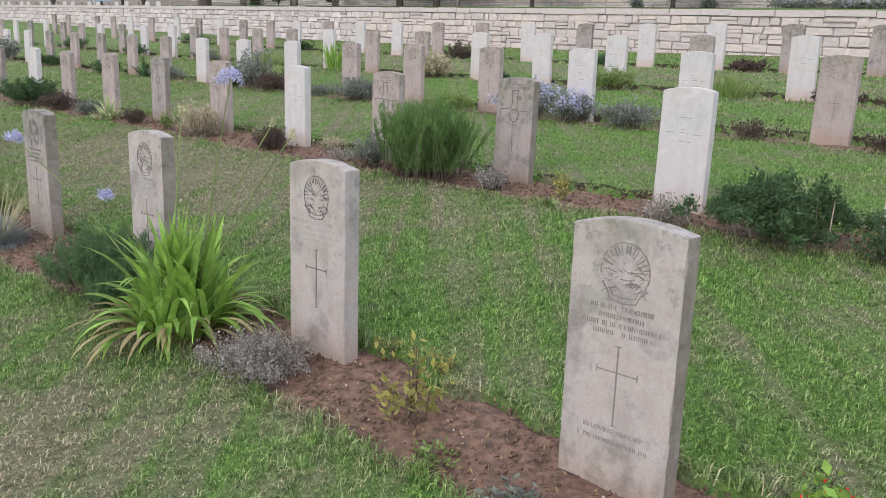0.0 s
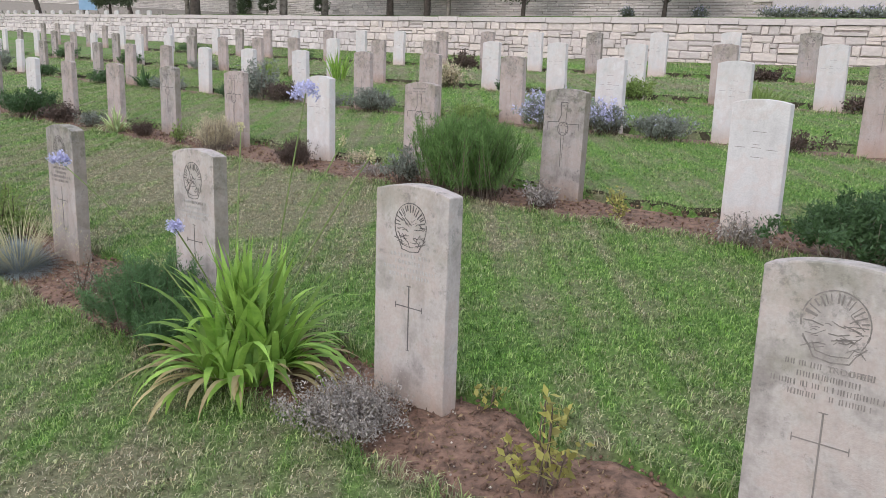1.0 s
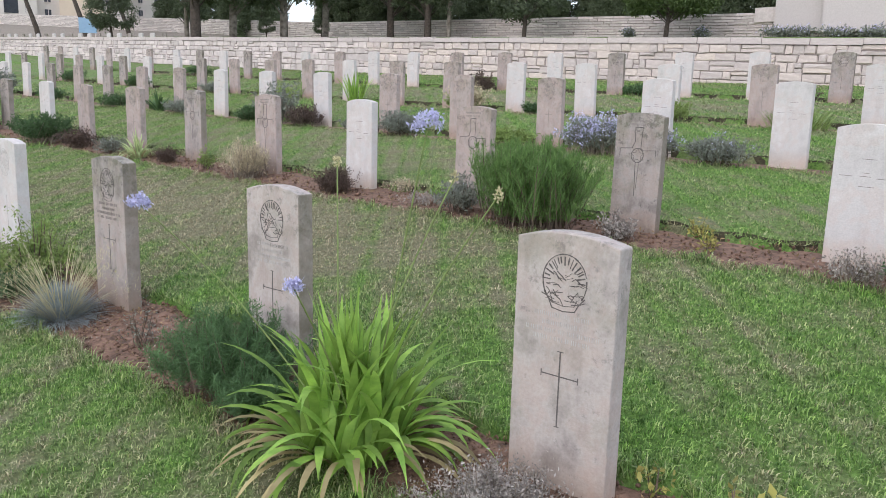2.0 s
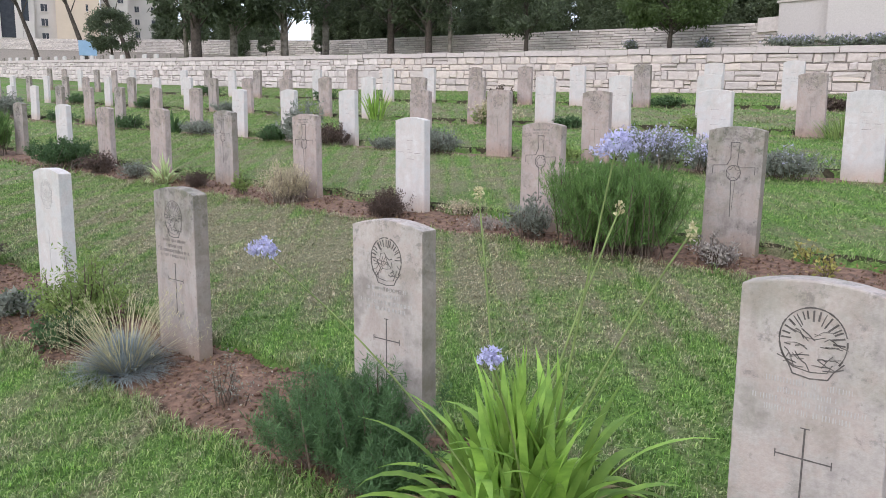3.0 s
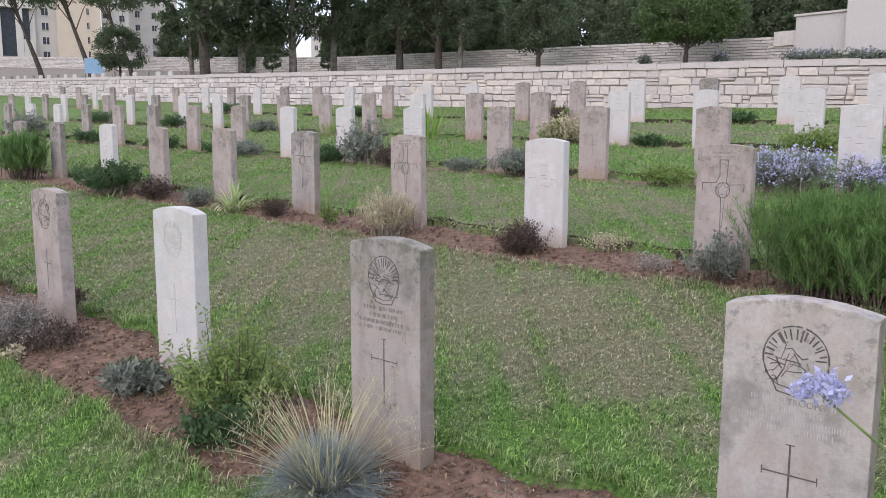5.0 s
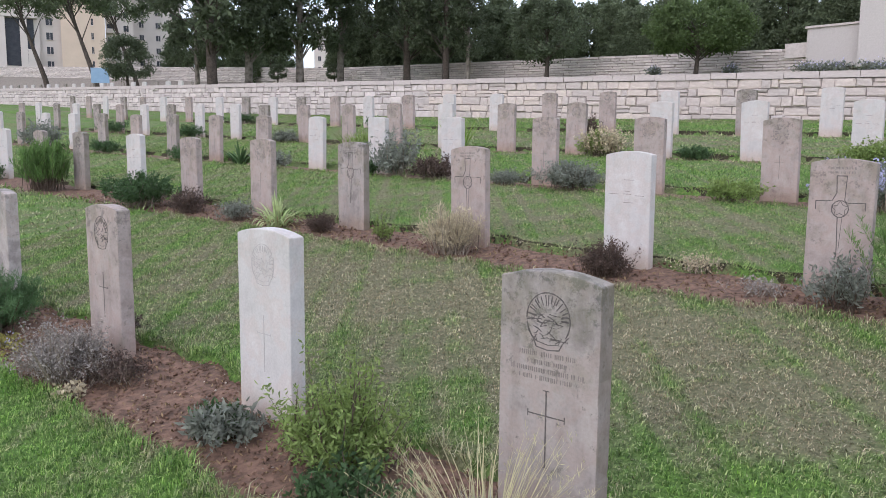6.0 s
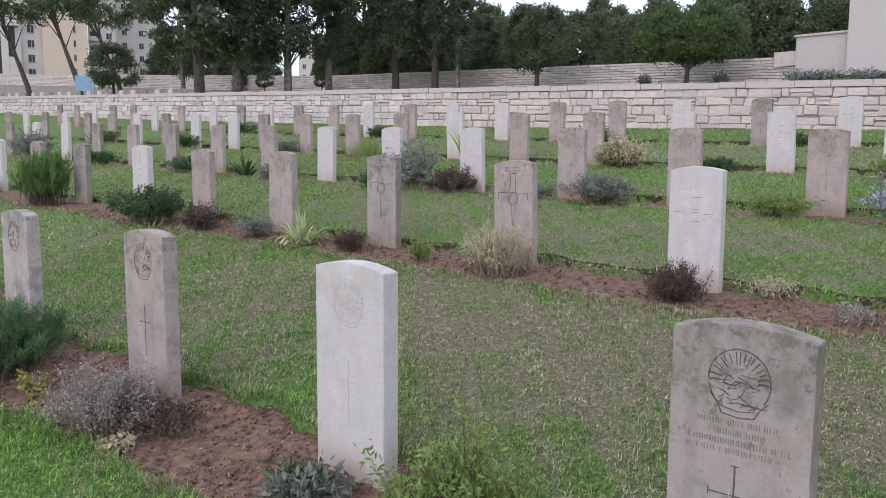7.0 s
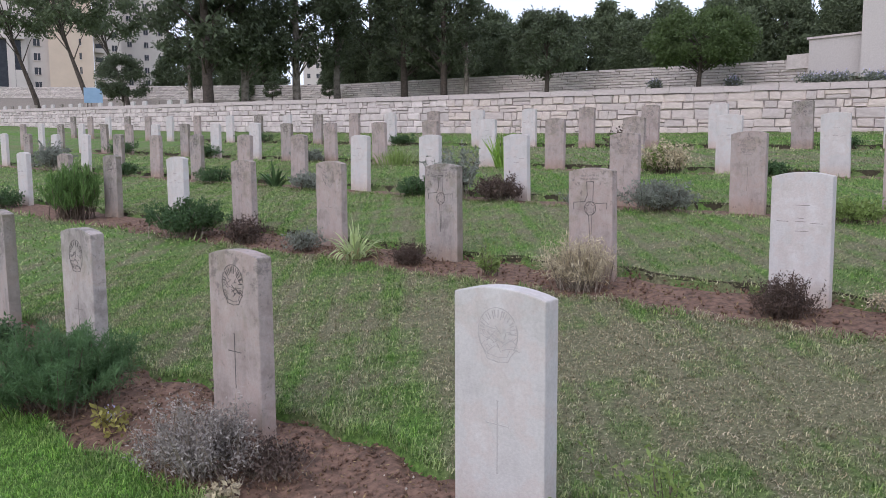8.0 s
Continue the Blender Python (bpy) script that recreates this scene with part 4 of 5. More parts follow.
# third row
shrub(3.23, 5.76, 0.95, 0.46, "silvery lavender bush covered in mauve blossoms", SAGE, TWIG_PALE, 180, 200, 22, 0.024, 0.45, 2.2, 0.7, "lavender_bush", PETAL, 330, 0.026)
shrub(2.52, 5.76, 0.7, 0.38, "lavender bush with violet blossoms", SAGE, TWIG, 181, 130, 22, 0.022, 0.4, 2.2, 0.6, "lavender_bush", PETAL, 150, 0.024)
shrub(1.82, 5.76, 0.8, 0.30, "low grey-blue lavender bush", SAGE, TWIG, 182, 120, 28, 0.022, 0.3, 2.0, 0.6, "lavender_bush", PETAL, 16, 0.014)
shrub(4.44, 5.78, 0.8, 0.24, "low green shrub with a few yellow leaves", FEATHER, TWIG, 183, 90, 26, 0.024, 0.2, 1.6, 0.3)
shrub(6.30, 5.76, 0.95, 0.36, "low grey-green rounded shrub before a headstone", SAGE, TWIG, 184, 170, 34, 0.022, 0.3, 1.7, 0.4)
shrub(7.24, 5.78, 0.6, 0.2, "low grey-green shrub before a headstone", SAGE, TWIG, 185, 70, 26, 0.022, 0.2, 1.7, 0.4)
shrub(8.45, 5.76, 0.78, 0.36, "dark purple-grey shrub before a white headstone", BROWNDRY, TWIG_PALE, 186, 140, 30, 0.022, 0.3, 1.9, 0.5)
shrub(9.25, 5.86, 0.75, 0.72, "tall loose silver-grey shrub", SAGE, TWIG_PALE, 187, 90, 30, 0.035, 0.5, 1.9, 0.6)
shrub(9.84, 5.76, 0.7, 0.28, "low bright green shrub before a headstone", DARKLEAF, TWIG, 188, 90, 34, 0.028, 0.2, 1.5, 0.3)
shrub(11.95, 5.76, 0.9, 0.28, "low dark grey-green shrub along the row", SAGE, TWIG, 189, 90, 30, 0.028, 0.2, 1.7, 0.4)
strap_clump(12.88, 5.78, 30, 0.45, 0.05, "dark green fern-like clump along the row", DARKLEAF, 190, "fern", droop=1.4)
shrub(14.54, 5.76, 0.9, 0.3, "low dark green shrub with pale twigs", DARKLEAF, TWIG_PALE, 191, 80, 30, 0.028, 0.2, 1.7, 0.4)
shrub(17.75, 5.76, 0.9, 0.3, "low dark green shrub along the row", DARKLEAF, TWIG, 192, 70, 30, 0.03, 0.2, 1.7, 0.4)
shrub(21.07, 5.80, 1.1, 0.7, "tall loose silver-grey shrub", SAGE, TWIG_PALE, 193, 80, 30, 0.045, 0.5, 1.9, 0.6)
shrub(0.45, 5.78, 0.7, 0.2, "low brown dry weed along the row", BROWNDRY, TWIG, 194, 60, 16, 0.022, 0.2, 1.7, 0.3, "weed")
shrub(-0.79, 5.78, 0.8, 0.2, "low brown dry weed along the row", BROWNDRY, TWIG, 195, 60, 16, 0.022, 0.2, 1.7, 0.3, "weed")

# fourth and fifth rows, towards the wall
strap_clump(10.48, 8.74, 55, 0.62, 0.03, "upright iris clump with bright green leaves", AGAP, 200, "iris_clump", droop=0.35, foot=0.16, lean=0.35)
shrub(3.80, 8.74, 0.75, 0.36, "rounded green shrub with yellow leaves", FEATHER, TWIG, 201, 110, 34, 0.028, 0.3, 1.5, 0.3)
shrub(7.53, 8.74, 0.95, 0.52, "loose shrub of rusty and green leaves", BEIGE, TWIG, 202, 110, 34, 0.03, 0.35, 1.5, 0.2)
shrub(7.63, 8.72, 0.7, 0.46, "green shrub beside rusty leaves", FEATHER, TWIG, 203, 80, 30, 0.03, 0.35, 1.5, 0.2)
strap_clump(1.93, 8.72, 260, 0.34, 0.012, "broad tuft of tall green grass", FEATHER, 204, "grass_tuft", droop=0.8, foot=0.4, lean=0.5)
strap_clump(12.97, 8.72, 200, 0.36, 0.014, "broad tuft of tall green grass", FEATHER, 205, "grass_tuft", droop=0.8, foot=0.5, lean=0.5)
for k, (u, v, w, h, m) in enumerate(((9.86, 12.05, 0.7, 0.5, BROWNDRY), (5.93, 12.10, 0.9, 0.24, DARKLEAF), (3.04, 12.10, 0.8, 0.22, BROWNDRY), (15.90, 12.05, 1.0, 0.3, DARKLEAF), (19.29, 8.72, 1.0, 0.35, DARKLEAF), (15.45, 8.72, 0.9, 0.3, SAGE), (23.43, 8.72, 1.2, 0.4, DARKLEAF), (21.67, 12.05, 1.4, 0.35, DARKLEAF), (6.03, 8.74, 0.6, 0.2, DARKLEAF), (0.53, 8.74, 0.8, 0.2, BROWNDRY))):
    shrub(u, v, w, h, "low shrub of dull green leaves along the row" if m is not BROWNDRY else "brown dry shrub along the row", m, TWIG, 210 + k, 80, 28, 0.03, 0.25, 1.6, 0.3)


# loose chips and litter on the soil
def scatter(name, row, n, size, mat, label, seed, flat):
    r = np.random.default_rng(seed)
    u = r.uniform(-2.5, 9 if row == 0 else 12, n)
    a, b = edges(u, row)
    v = ROWV[row] + a + (b - a) * r.uniform(0.06, 0.94, n)
    p = to_xyz(u, v, lawn_z(u, v) - 0.012)
    if flat:
        vv, tt = leaves(p, size, r, 1.8, 0.2)
    else:
        ico = np.array([(1, 0, 0), (-1, 0, 0), (0, 1, 0), (0, -1, 0), (0, 0, 1), (0, 0, -1)], float)
        s = size * r.uniform(0.4, 1.4, n)[:, None, None] * r.uniform(0.6, 1.3, (n, 1, 3))
        vv = (p[:, None] + ico[None] * s).reshape(-1, 3)
        f = np.array([(0, 2, 4), (2, 1, 4), (1, 3, 4), (3, 0, 4), (2, 0, 5), (1, 2, 5), (3, 1, 5), (0, 3, 5)])
        tt = (np.arange(n)[:, None, None] * 6 + f[None]).reshape(-1, 3)
    tagged(new(name, np_mesh(name, vv, tt, mat)), label, name.replace("_", " "), kind="stuff")


scatter("stone_chips", 0, 420, 0.005, PEBBLE, "small pale stone chips strewn on bare soil", 301, False)
scatter("soil_clods", 0, 6500, 0.008, SOIL, "small crumbs of red-brown soil", 302, False)
scatter("dry_litter", 0, 9000, 0.011, LITTER, "dry leaf litter strewn on bare soil", 303, True)
scatter("soil_clods", 1, 1600, 0.012, SOIL, "small crumbs of red-brown soil", 304, False)
scatter("dry_litter", 1, 3500, 0.015, LITTER, "dry leaf litter strewn on bare soil", 305, True)


# ---- retaining wall of coursed blocks, with coping ----
def prism(us, v0, v1, lo, hi):
    """A long solid along the rows: from v0 to v1, between two height lines."""
    us = np.asarray(us, float)
    v, t = [], []
    for u in us:
        for vv, z in ((v0, lo(u)), (v0, hi(u)), (v1, hi(u)), (v1, lo(u))):
            v.append(to_xyz(np.float64(u), np.float64(vv), np.float64(z)))
    for k in range(len(us) - 1):
        for j in range(4):
            a, b = 4 * k + j, 4 * k + (j + 1) % 4
            t += [(a, a + 4, b + 4), (a, b + 4, b)]
    n = 4 * (len(us) - 1)
    t += [(0, 1, 2), (0, 2, 3), (n, n + 2, n + 1), (n, n + 3, n + 2)]
    return np.array(v), np.array(t)


BLOCK = np.array([(-.5, 0, -.5), (.5, 0, -.5), (.5, 0, .5), (-.5, 0, .5), (-.47, -.7, -.46), (.47, -.8, -.45), (.46, -.75, .44), (-.46, -.7, .45), (-.40, -1, -.36), (.38, -1.05, -.34), (.40, -.95, .36), (-.38, -1.0, .34)])
BLOCK_T = np.array([(a, b, c) for k in range(4) for lo in (0, 4) for a, b, c in ((lo + k, lo + (k + 1) % 4, lo + 4 + (k + 1) % 4), (lo + k, lo + 4 + (k + 1) % 4, lo + 4 + k))] + [(8, 9, 10), (8, 10, 11)])
wall = thing("wall_terrace", "retaining wall of cream coursed limestone blocks", "wall", Matrix(), kind="structure")
wall_u = np.concatenate([[-40, -15, -8], np.arange(-4, 60, 2.0), [70, 90]])
part("core", np_mesh("core", *prism(wall_u, WALL_V, WALL_V + 0.5, lambda u: float(lawn_z(u, WALL_V)) - 0.3, lambda u: wall_top(u) - 0.02), MORTAR, flat=True), MORTAR, wall, "mortar of the wall")
variants = []
_r = np.random.default_rng(400)
for k in range(10):
    me = np_mesh("block", BLOCK + _r.normal(0, 0.034, BLOCK.shape) * np.array([1, 4, 1.5]), BLOCK_T, ASHLAR_PIECE, flat=True)
    variants.append(me)
_m, _nodes, _links, _bs = ASHLAR_PIECE, ASHLAR_PIECE.node_tree.nodes, ASHLAR_PIECE.node_tree.links, ASHLAR_PIECE.node_tree.nodes["Principled BSDF"]
_oi = _nodes.new("ShaderNodeObjectInfo")
_old = _bs.inputs["Base Color"].links[0].from_socket
_links.new(mix(_nodes, _links, "MULTIPLY", 1.0, _old, ramp(_nodes, _links, _oi.outputs["Random"], (0.0, (0.86, 0.85, 0.85)), (0.5, (0.98, 0.95, 0.93)), (1.0, (1.10, 1.06, 1.0))).outputs[0]), _bs.inputs["Base Color"])
rest_v, rest_t, rest_n, pieces = [], [], 0, 0
SLOPE = math.degrees(math.atan(0.046))
courses = [0.2, 0.17, 0.22, 0.18, 0.21, 0.17, 0.22, 0.2]
z_down = 0.13
for row, ch in enumerate(courses):
    u = -8.0 + _r.random()
    while u < 62:
        ln = _r.choice([0.17, 0.24, 0.3, 0.36, 0.44, 0.56]) * _r.uniform(0.85, 1.15)
        c = u + ln / 2
        halves = [(0.0, ch)] if _r.random() > 0.2 else [(0.25 * ch, 0.5 * ch), (-0.25 * ch, 0.5 * ch)]
        for dz, hh in halves:
            zc = wall_top(c) - z_down - ch / 2 + dz + _r.normal(0, 0.005)
            if zc + hh / 2 < float(lawn_z(c, WALL_V)) - 0.05:
                continue
            sc = (ln - 0.010 - 0.012 * _r.random() ** 2, 0.035 * _r.uniform(0.5, 1.4), hh - 0.010 - 0.02 * _r.random() ** 2)
            if 1.0 < c < 17 and pieces < 300:
                p = to_xyz(np.float64(c), np.float64(WALL_V), np.float64(zc))
                ob = new("block", variants[_r.integers(10)])
                ob.parent = wall
                ob.matrix_basis = pose(*p, 0, SLOPE, ANG) @ Matrix.Diagonal((*sc, 1))
                pieces += 1
            else:
                b = (BLOCK + _r.normal(0, 0.034, BLOCK.shape) * np.array([1, 4, 1.5])) * np.array(sc)
                q = to_xyz(c - b[:, 0], WALL_V + b[:, 1], zc + b[:, 2] - 0.046 * b[:, 0])
                rest_v.append(q), rest_t.append(BLOCK_T + rest_n)
                rest_n += len(q)
        u += ln
    z_down += ch
ob = part("blockwork", np_mesh("blockwork", np.concatenate(rest_v), np.concatenate(rest_t), ASHLAR, flat=True), ASHLAR, wall)
ob["kind"] = "stuff"
cop = np_mesh("coping_slab", np.array([(x, y, z) for z in (-.5, .5) for y in (-.5, .5) for x in (-.5, .5)]) * (1, 1, 1), np.array([(0, 1, 5), (0, 5, 4), (1, 3, 7), (1, 7, 5), (3, 2, 6), (3, 6, 7), (2, 0, 4), (2, 4, 6), (4, 5, 7), (4, 7, 6)]), COPING, flat=True)
u = -9.0
while u < 60:
    ln = _r.uniform(0.4, 1.0)
    c = u + ln / 2
    p = to_xyz(np.float64(c), np.float64(WALL_V + 0.22), np.float64(wall_top(c) - 0.065 + _r.uniform(-0.008, 0.008)))
    ob = new("coping_slab", cop)
    ob.parent = wall
    ob.matrix_basis = pose(*p, 0, SLOPE, ANG) @ Matrix.Diagonal((ln - 0.012, 0.56 + _r.uniform(-0.02, 0.02), 0.13 + _r.uniform(-0.012, 0.012), 1))
    u += ln

# the upper wall, farther up the slope, of thin courses
wall2 = thing("wall_upper", "low upper terrace wall of thin grey stone courses", "wall", Matrix(), kind="structure")


def top2(u):
    return 7.85 + 0.0435 * u + 0.03 * max(u - 63, 0)


w2u = np.concatenate([[-40, -10], np.arange(0, 130, 5.0), [160, 220]])
part("core", np_mesh("core", *prism(w2u, WALL2_V, WALL2_V + 0.6, lambda u: float(terrace_z(u, WALL2_V)) - 0.5, lambda u: top2(u) - 0.01), MORTAR, flat=True), MORTAR, wall2, "mortar of the wall")
vs_, ts_, k_ = [], [], 0
for row in range(9):
    u = -20.0
    while u < 160:
        ln = _r.uniform(0.5, 1.6)
        c, ch = u + ln / 2, 0.2
        zc = top2(c) - 0.1 - 0.2 * row
        if zc > float(terrace_z(c, WALL2_V)) - 0.4:
            b = (BLOCK + _r.normal(0, 0.034, BLOCK.shape) * np.array([1, 4, 1.5])) * np.array((ln - 0.03, 0.06 * _r.uniform(0.5, 1.4), 0.165))
            vs_.append(to_xyz(c - b[:, 0], WALL2_V + b[:, 1], zc + b[:, 2] - 0.0435 * b[:, 0])), ts_.append(BLOCK_T + k_)
            k_ += len(b)
        u += ln
ob = part("blockwork", np_mesh("blockwork", np.concatenate(vs_), np.concatenate(ts_), ASHLAR, flat=True), ASHLAR, wall2)
ob["kind"] = "stuff"


def slab(name, label, category, u0, u1, v0, v1, z0, z1, mat, lip=0.0):
    e = thing(name, label, category, Matrix())
    part("body", np_mesh("body", *prism([u0, u1], v0, v1, lambda u: z0, lambda u: z1), mat, flat=True), mat, e)
    if lip:
        part("cornice", np_mesh("cornice", *prism([u0 - lip, u1 + lip], v0 - lip, v1 + lip, lambda u: z1 + 0.004, lambda u: z1 + 0.14), COPING, flat=True), COPING, e)
    return e


slab("stone_block", "low stepped block of cream stone on the upper wall", "stone block", 17.0, 18.5, 52.8, 53.9, 8.0, 8.95, ASHLAR)
slab("memorial_stone", "broad cream stone memorial block with a cornice", "memorial", 13.9, 17.02, 52.4, 54.0, 7.2, 9.75, MONUMENT, 0.12)
slab("monument_plinth", "tall plain pale stone plinth beside the memorial block", "monument", 8.0, 13.8, 51.6, 55.0, 7.0, 16.0, MONUMENT, 0.0)
for k, (u, w) in enumerate(((16.4, 1.6), (14.9, 1.5), (21.4, 0.9), (27.0, 0.8), (12.6, 1.8), (10.6, 1.4))):
    e = thing("lavender_bush", "low lavender bush on the upper terrace", "lavender bush", Matrix.Translation(at(u, 51.0, -0.1)))
    pts = _r.normal(0, 1, (500, 3)) * np.array([0.28 * w, 0.28 * w, 0.16]) + np.array([0, 0, 0.35])
    part("foliage", np_mesh("foliage", *leaves(pts, 0.14, _r, 1.6, 0.6), SAGE), SAGE, e)
    part("blossom", np_mesh("blossom", *leaves(pts[:160] + np.array([0, 0, 0.15]), 0.1, _r, 1.2, 0.6), PETAL), PETAL, e, "mauve blossoms")

# little headstones on the terrace behind the wall, far along it
for k in range(26):
    e = copy_thing(PROTO["w" if k % 3 else "g"], Matrix())
    u = 33.0 + 1.1 * k
    p = at(u, 17.2)
    e.matrix_basis = pose(p.x, p.y, float(terrace_z(u, 17.2)) - 0.33, 0, 0, ANG)


# ---- trees ----
def trunk_tree(label, seed, height, clear, spread, mat, bark, n_cl=120, per=70, leaf=0.3, shape="tall", girth=0.28, lean=0.0, cl=0.8, name="tree"):
    """Tapered trunk, limbs, and a crown of leaf clumps with gaps; foot at the origin."""
    r = np.random.default_rng(seed)
    e = thing(name, label, "tree", Matrix())
    s = np.linspace(0, 1, 9)[:, None]
    top = np.array([lean * height, 0.0, height * (0.93 if shape != "round" else 0.7)])
    axis = s * top + np.concatenate([0.25 * np.sin(4 * s + seed), 0.25 * np.sin(3 * s + 2 * seed), 0 * s], 1) * s * 0.9
    axis[0, 2] = -0.6
    soups = [tube(axis, girth * (1 - 0.85 * s[:, 0]), 9)]
    z = r.random(n_cl)
    if shape == "tall":
        zz = clear + (height - clear) * z
        rad = spread * np.sqrt(np.clip(np.sin(np.pi * np.clip(0.12 + 0.86 * z, 0, 1)), 0.05, 1)) * r.uniform(0.25, 1.0, n_cl) ** 0.6
    elif shape == "cone":
        zz = clear + (height - clear) * z
        rad = spread * (1 - 0.85 * z) * r.uniform(0.2, 1.0, n_cl) ** 0.5
    else:
        zz = clear + (height - clear) * (0.5 + 0.5 * np.cos(np.pi * z)) * 0.98
        rad = spread * np.sqrt(np.clip(1 - ((zz - (clear + 0.42 * (height - clear))) / (0.62 * (height - clear))) ** 2, 0.02, 1)) * r.uniform(0.3, 1.0, n_cl) ** 0.5
    az = r.uniform(0, 2 * np.pi, n_cl)
    f = np.clip(zz / height, 0, 1)
    cx = np.interp(f, s[:, 0], axis[:, 0]) + rad * np.cos(az)
    cy = np.interp(f, s[:, 0], axis[:, 1]) + rad * np.sin(az)
    cen = np.stack([cx, cy, zz], -1)
    for k in range(0, n_cl, 6):
        a = np.array([np.interp(max(f[k] - 0.13, 0.12), s[:, 0], axis[:, j]) for j in range(3)])
        m = (a + cen[k]) / 2 + np.array([0, 0, 0.12 * rad[k]])
        soups.append(tube(np.stack([a, m, cen[k]]), np.array([0.22, 0.13, 0.04]) * girth, 5))
    part("trunk", np_mesh("trunk", *join(*soups), bark), bark, e, "tapered trunk with limbs")
    size = cl * r.uniform(0.5, 1.3, n_cl)
    d = r.normal(size=(n_cl, per, 3))
    d /= np.linalg.norm(d, axis=2)[..., None]
    pts = cen[:, None] + d * (size[:, None] * r.random((n_cl, per)) ** 0.45)[..., None] * np.array([1, 1, 0.8])
    part("crown", np_mesh("crown", *leaves(pts.reshape(-1, 3), leaf, r, 1.5, -0.2), mat), mat, e, "crown of small leaves with gaps")
    return e


def stand(e, u, v, scale=1.0, turn=0.0, sink=0.0, tall=1.0):
    p = at(u, v, -sink)
    if v > WALL2_V:
        p.z = float(sheet_z(np.float64(u), np.float64(v))) - sink
    e.matrix_basis = pose(p.x, p.y, p.z, 0, 0, turn) @ Matrix.Diagonal((scale, scale, scale * tall, 1))
    return e


big = [trunk_tree("tall broadleaved tree with dark dense foliage", 500 + k, 17.0, 3.0, 4.2, TREE_DARK, (BARK, BARK_PALE, BARK)[k], 170, 100, 0.27, "tall", 0.36, 0.0, 0.85) for k in range(3)]
slim = trunk_tree("tall slender tree with pale bark and loose foliage", 510, 17.0, 3.0, 2.0, TREE_DARK, BARK_PALE, 130, 90, 0.2, "tall", 0.3, 0.0, 0.75)
round_tree = trunk_tree("round-crowned green tree with forked trunk", 520, 5.3, 2.3, 3.7, TREE_GREEN, BARK, 190, 120, 0.18, "round", 0.2, 0.0, 0.7)
dark_round = trunk_tree("rounded dark evergreen tree with short trunk", 521, 5.8, 1.9, 2.7, TREE_DARK, BARK, 80, 130, 0.18, "round", 0.2, 0.0, 0.72)
pine = trunk_tree("leaning pine with bare trunk and high crown", 530, 16.0, 9.0, 4.5, TREE_PINE, BARK, 100, 90, 0.3, "round", 0.3, -0.22, 1.1, "pine_tree")
wood = [trunk_tree("dense dark conifer at the edge of the wood", 540 + k, 11.0, 0.6, 3.4, TREE_PINE, BARK, 150, 90, 0.33, ("cone", "tall", "round")[k], 0.25, 0.0, 1.05, "conifer") for k in range(3)]

stand(big[0], 54.5, 32, 1.2, 20, 0.2)
stand(copy_thing(big[1], Matrix()), 55.4, 36, 0.95, 130, 0.2)
stand(big[1], 53.8, 40, 1.0, 70, 0.2)
stand(slim, 54.3, 45, 1.1, 10, 0.2)
stand(big[2], 48.9, 48, 0.95, 200, 0.2)
stand(copy_thing(big[0], Matrix()), 44.4, 48, 0.9, 140, 0.2)
stand(copy_thing(slim, Matrix()), 42.0, 48, 0.72, 250, 0.2)
stand(dark_round, 34.3, 48, 1.0, 0, 0.2)
stand(round_tree, 22.6, 48, 0.92, 60, 0.2)
stand(copy_thing(dark_round, Matrix()), 54.2, 25, 0.62, 100, 0.2)
stand(pine, 89.0, 34, 1.0, -20, 0.3)
stand(copy_thing(pine, Matrix()), 77.5, 34, 0.95, -25, 0.3)
for u, v, s_ in ((76, 44, 0.75), (63.0, 58, 0.95), (57.5, 59, 0.9)):
    stand(copy_thing(big[int(u) % 3], Matrix()), u, v, s_, 37 * u, 0.3)
stand(copy_thing(pine, Matrix()), 100.0, 50, 1.1, -10, 0.3)
_r = np.random.default_rng(555)
k = 0
for v0, n, u0, u1, sc in ((56.5, 21, 2, 66, 0.46), (60, 22, 0, 68, 0.58), (66, 22, -4, 73, 0.76)):
    for u in np.linspace(u0, u1, n):
        e = wood[k % 3] if k < 3 else copy_thing(wood[_r.integers(3)], Matrix())
        stand(e, u + _r.normal(0, 1.0), v0 + _r.normal(0, 0.8), sc * _r.uniform(0.85, 1.1), _r.uniform(0, 360), 0.3)
        k += 1
for u in np.linspace(78, 101, 6):
    stand(copy_thing(wood[_r.integers(3)], Matrix()), u, 57 + _r.normal(0, 1.5), _r.uniform(0.42, 0.7), _r.uniform(0, 360), 0.3)
for u in np.linspace(84, 100, 5):
    stand(copy_thing(wood[_r.integers(3)], Matrix()), u, 62 + _r.normal(0, 1.0), _r.uniform(0.55, 0.7), _r.uniform(0, 360), 0.3)
for u, v, s_ in ((62, 51, 0.3), (70, 50, 0.35)):
    stand(copy_thing(dark_round, Matrix()), u, v, s_, 40 * s_, 0.1)


# ---- buildings beyond the left end ----
def unit_box(mat):
    bm = bmesh.new()
    bmesh.ops.create_cube(bm, size=1)
    me = bpy.data.meshes.new("box")
    bm.to_mesh(me)
    bm.free()
    me.materials.append(mat)
    return me


BOX, BOX_LIGHT = unit_box(GLASS_AND_SHADE), unit_box(COPING)


def block_part(name, x, y, z, w, d, h, mat, parent, label=""):
    """A solid from x - w/2 to x + w/2, y to y + d, z to z + h."""
    bm = bmesh.new()
    bmesh.ops.create_cube(bm, size=1)
    for v in bm.verts:
        v.co = Vector((x + v.co.x * w, y + (v.co.y + 0.5) * d, z + (v.co.z + 0.5) * h))
    return part(name, bm, mat, parent, label)


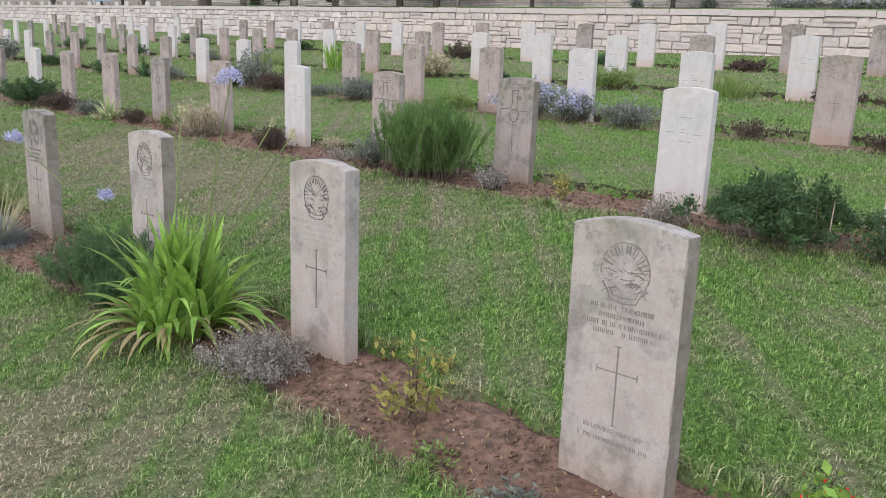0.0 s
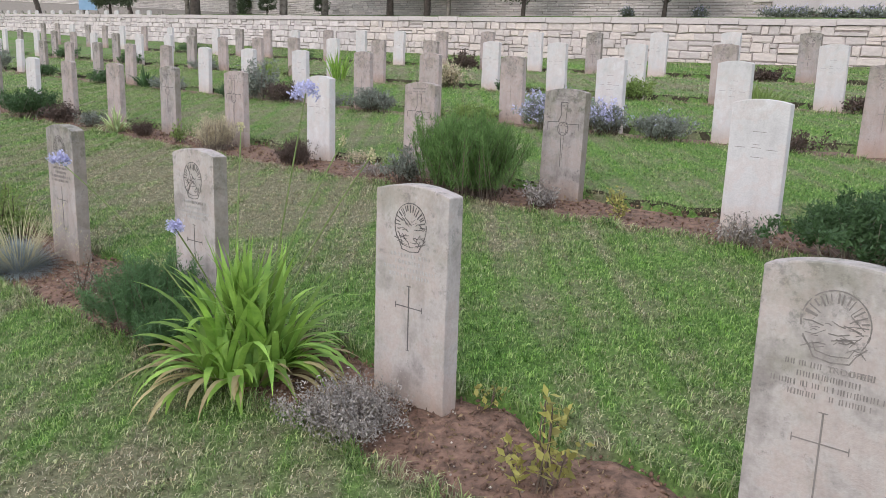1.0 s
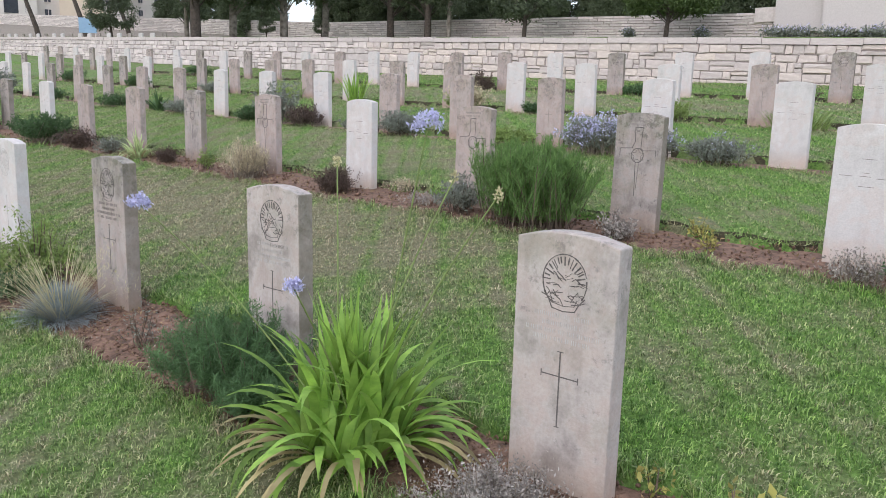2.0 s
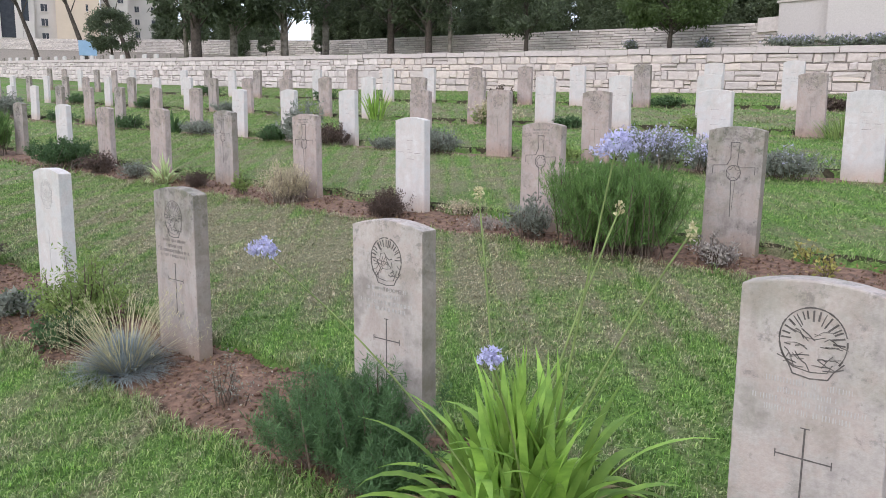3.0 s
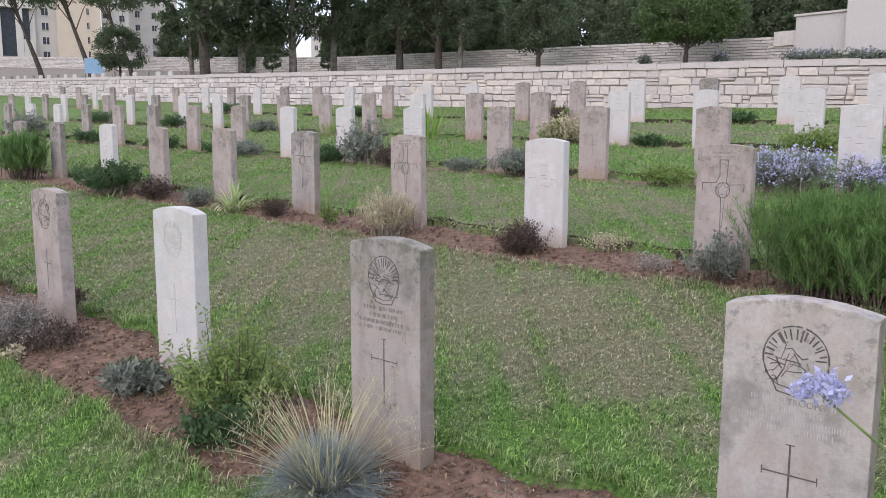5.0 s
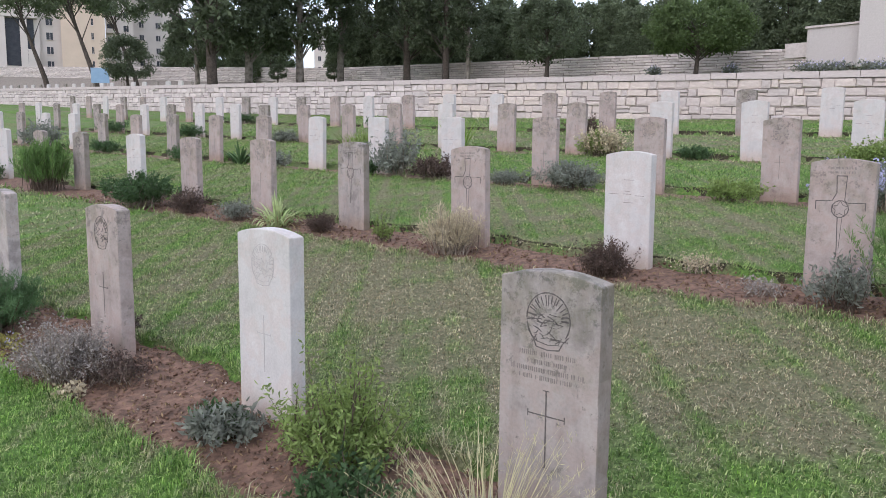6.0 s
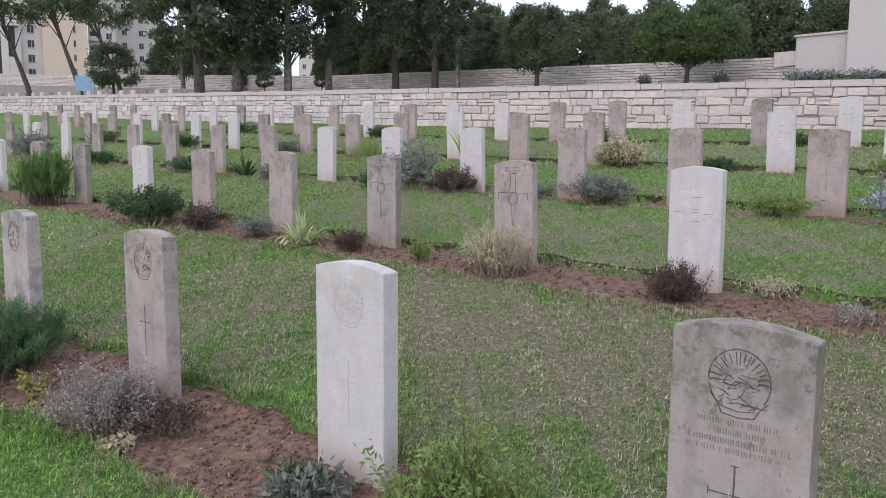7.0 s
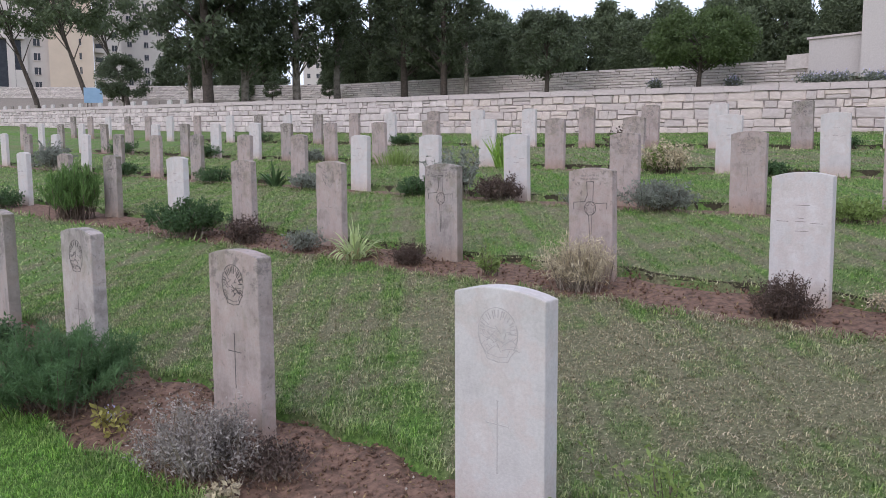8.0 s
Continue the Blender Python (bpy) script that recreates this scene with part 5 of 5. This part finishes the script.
def house(label, bearing, dist, width, height, mat, windows=(), balconies=(), z0=19.0, yaw=0.0):
    """A plastered block with a roof slab; windows are x, z, width, height and balconies x, z, width on its face."""
    a = radians(bearing)
    e = thing("apartment_building", label, "building", pose(-2.4 + dist * math.sin(a), 4.47 + dist * math.cos(a), z0, 0, 0, -bearing + yaw))
    block_part("wall", 0, 0, 0, width, 14, height, mat, e)
    block_part("roof", 0, -0.2, height + 0.004, width + 0.4, 14.4, 0.45, COPING, e)
    for x, z, w, h in windows:
        pane = part("window", BOX, GLASS_AND_SHADE, e)
        pane.matrix_basis = pose(x, -0.01, z) @ Matrix.Diagonal((w, 0.12, h, 1))
        sill = part("sill", BOX_LIGHT, COPING, pane)
        sill.matrix_basis = pose(0, -0.9, -0.53) @ Matrix.Diagonal((1.15, 2.6, 0.08, 1))
        bar = part("frame", BOX_LIGHT, COPING, pane)
        bar.matrix_basis = pose(0.05, -0.55, 0) @ Matrix.Diagonal((0.07, 0.3, 1.0, 1))
    for x, z, w in balconies:
        deck = block_part("balcony", x, -1.3, z, w, 1.3, 0.22, PLASTER_CREAM, e)
        block_part("parapet", x, -1.36, z + 0.224, w, 0.12, 0.85, PLASTER_CREAM, deck)
        block_part("recess", x, -0.05, z + 0.3, w - 0.4, 0.1, 2.1, GLASS_AND_SHADE, deck, "dark open balcony door")
    return e


FLOORS = [4.2 + 3.4 * k for k in range(8)]
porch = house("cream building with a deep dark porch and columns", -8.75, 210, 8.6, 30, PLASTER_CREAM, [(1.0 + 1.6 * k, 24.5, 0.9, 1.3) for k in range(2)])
# flat dark sheet on the wall; its colour stands for the porch's shade
block_part("recess", -0.6, -0.1, 3.5, 7.4, 0.14, 11, GLASS_AND_SHADE, porch, "flat dark panel for the shade inside the porch")
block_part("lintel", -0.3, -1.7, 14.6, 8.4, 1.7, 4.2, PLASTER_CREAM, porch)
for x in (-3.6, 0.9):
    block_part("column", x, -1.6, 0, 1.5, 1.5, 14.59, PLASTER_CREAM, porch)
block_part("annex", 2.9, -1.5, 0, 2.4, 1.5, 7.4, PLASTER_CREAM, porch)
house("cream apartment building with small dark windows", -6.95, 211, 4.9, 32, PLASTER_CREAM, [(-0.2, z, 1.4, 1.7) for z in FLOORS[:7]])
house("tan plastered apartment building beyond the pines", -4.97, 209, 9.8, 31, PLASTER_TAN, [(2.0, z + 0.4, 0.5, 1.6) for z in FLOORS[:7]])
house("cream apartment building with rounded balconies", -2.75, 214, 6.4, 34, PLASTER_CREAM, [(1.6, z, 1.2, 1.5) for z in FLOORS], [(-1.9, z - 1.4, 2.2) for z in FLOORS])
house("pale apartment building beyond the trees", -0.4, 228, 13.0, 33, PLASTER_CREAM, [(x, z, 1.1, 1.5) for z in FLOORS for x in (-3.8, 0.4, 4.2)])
house("distant pale grey tower block", 11.4, 260, 9.5, 17, PLASTER_CREAM, [(x, z, 1.0, 1.5) for z in FLOORS[:4] for x in (-3, 0, 3)], (), 26.0)
e = thing("information_board", "pale blue board on two posts behind the wall", "board", pose(*at(68.8, 30, 0.25), 0, 0, -8))
pan = part("panel", BOX.copy(), BLUE_PANEL, e)
pan.data.materials[0] = BLUE_PANEL
pan.matrix_basis = pose(0, 0, 0.9) @ Matrix.Diagonal((1.5, 0.06, 1.3, 1))
for x in (-0.6, 0.6):
    po = part("post", BOX_LIGHT, COPING, e)
    po.matrix_basis = pose(x, 0.06, 0.2) @ Matrix.Diagonal((0.08, 0.08, 1.0, 1))
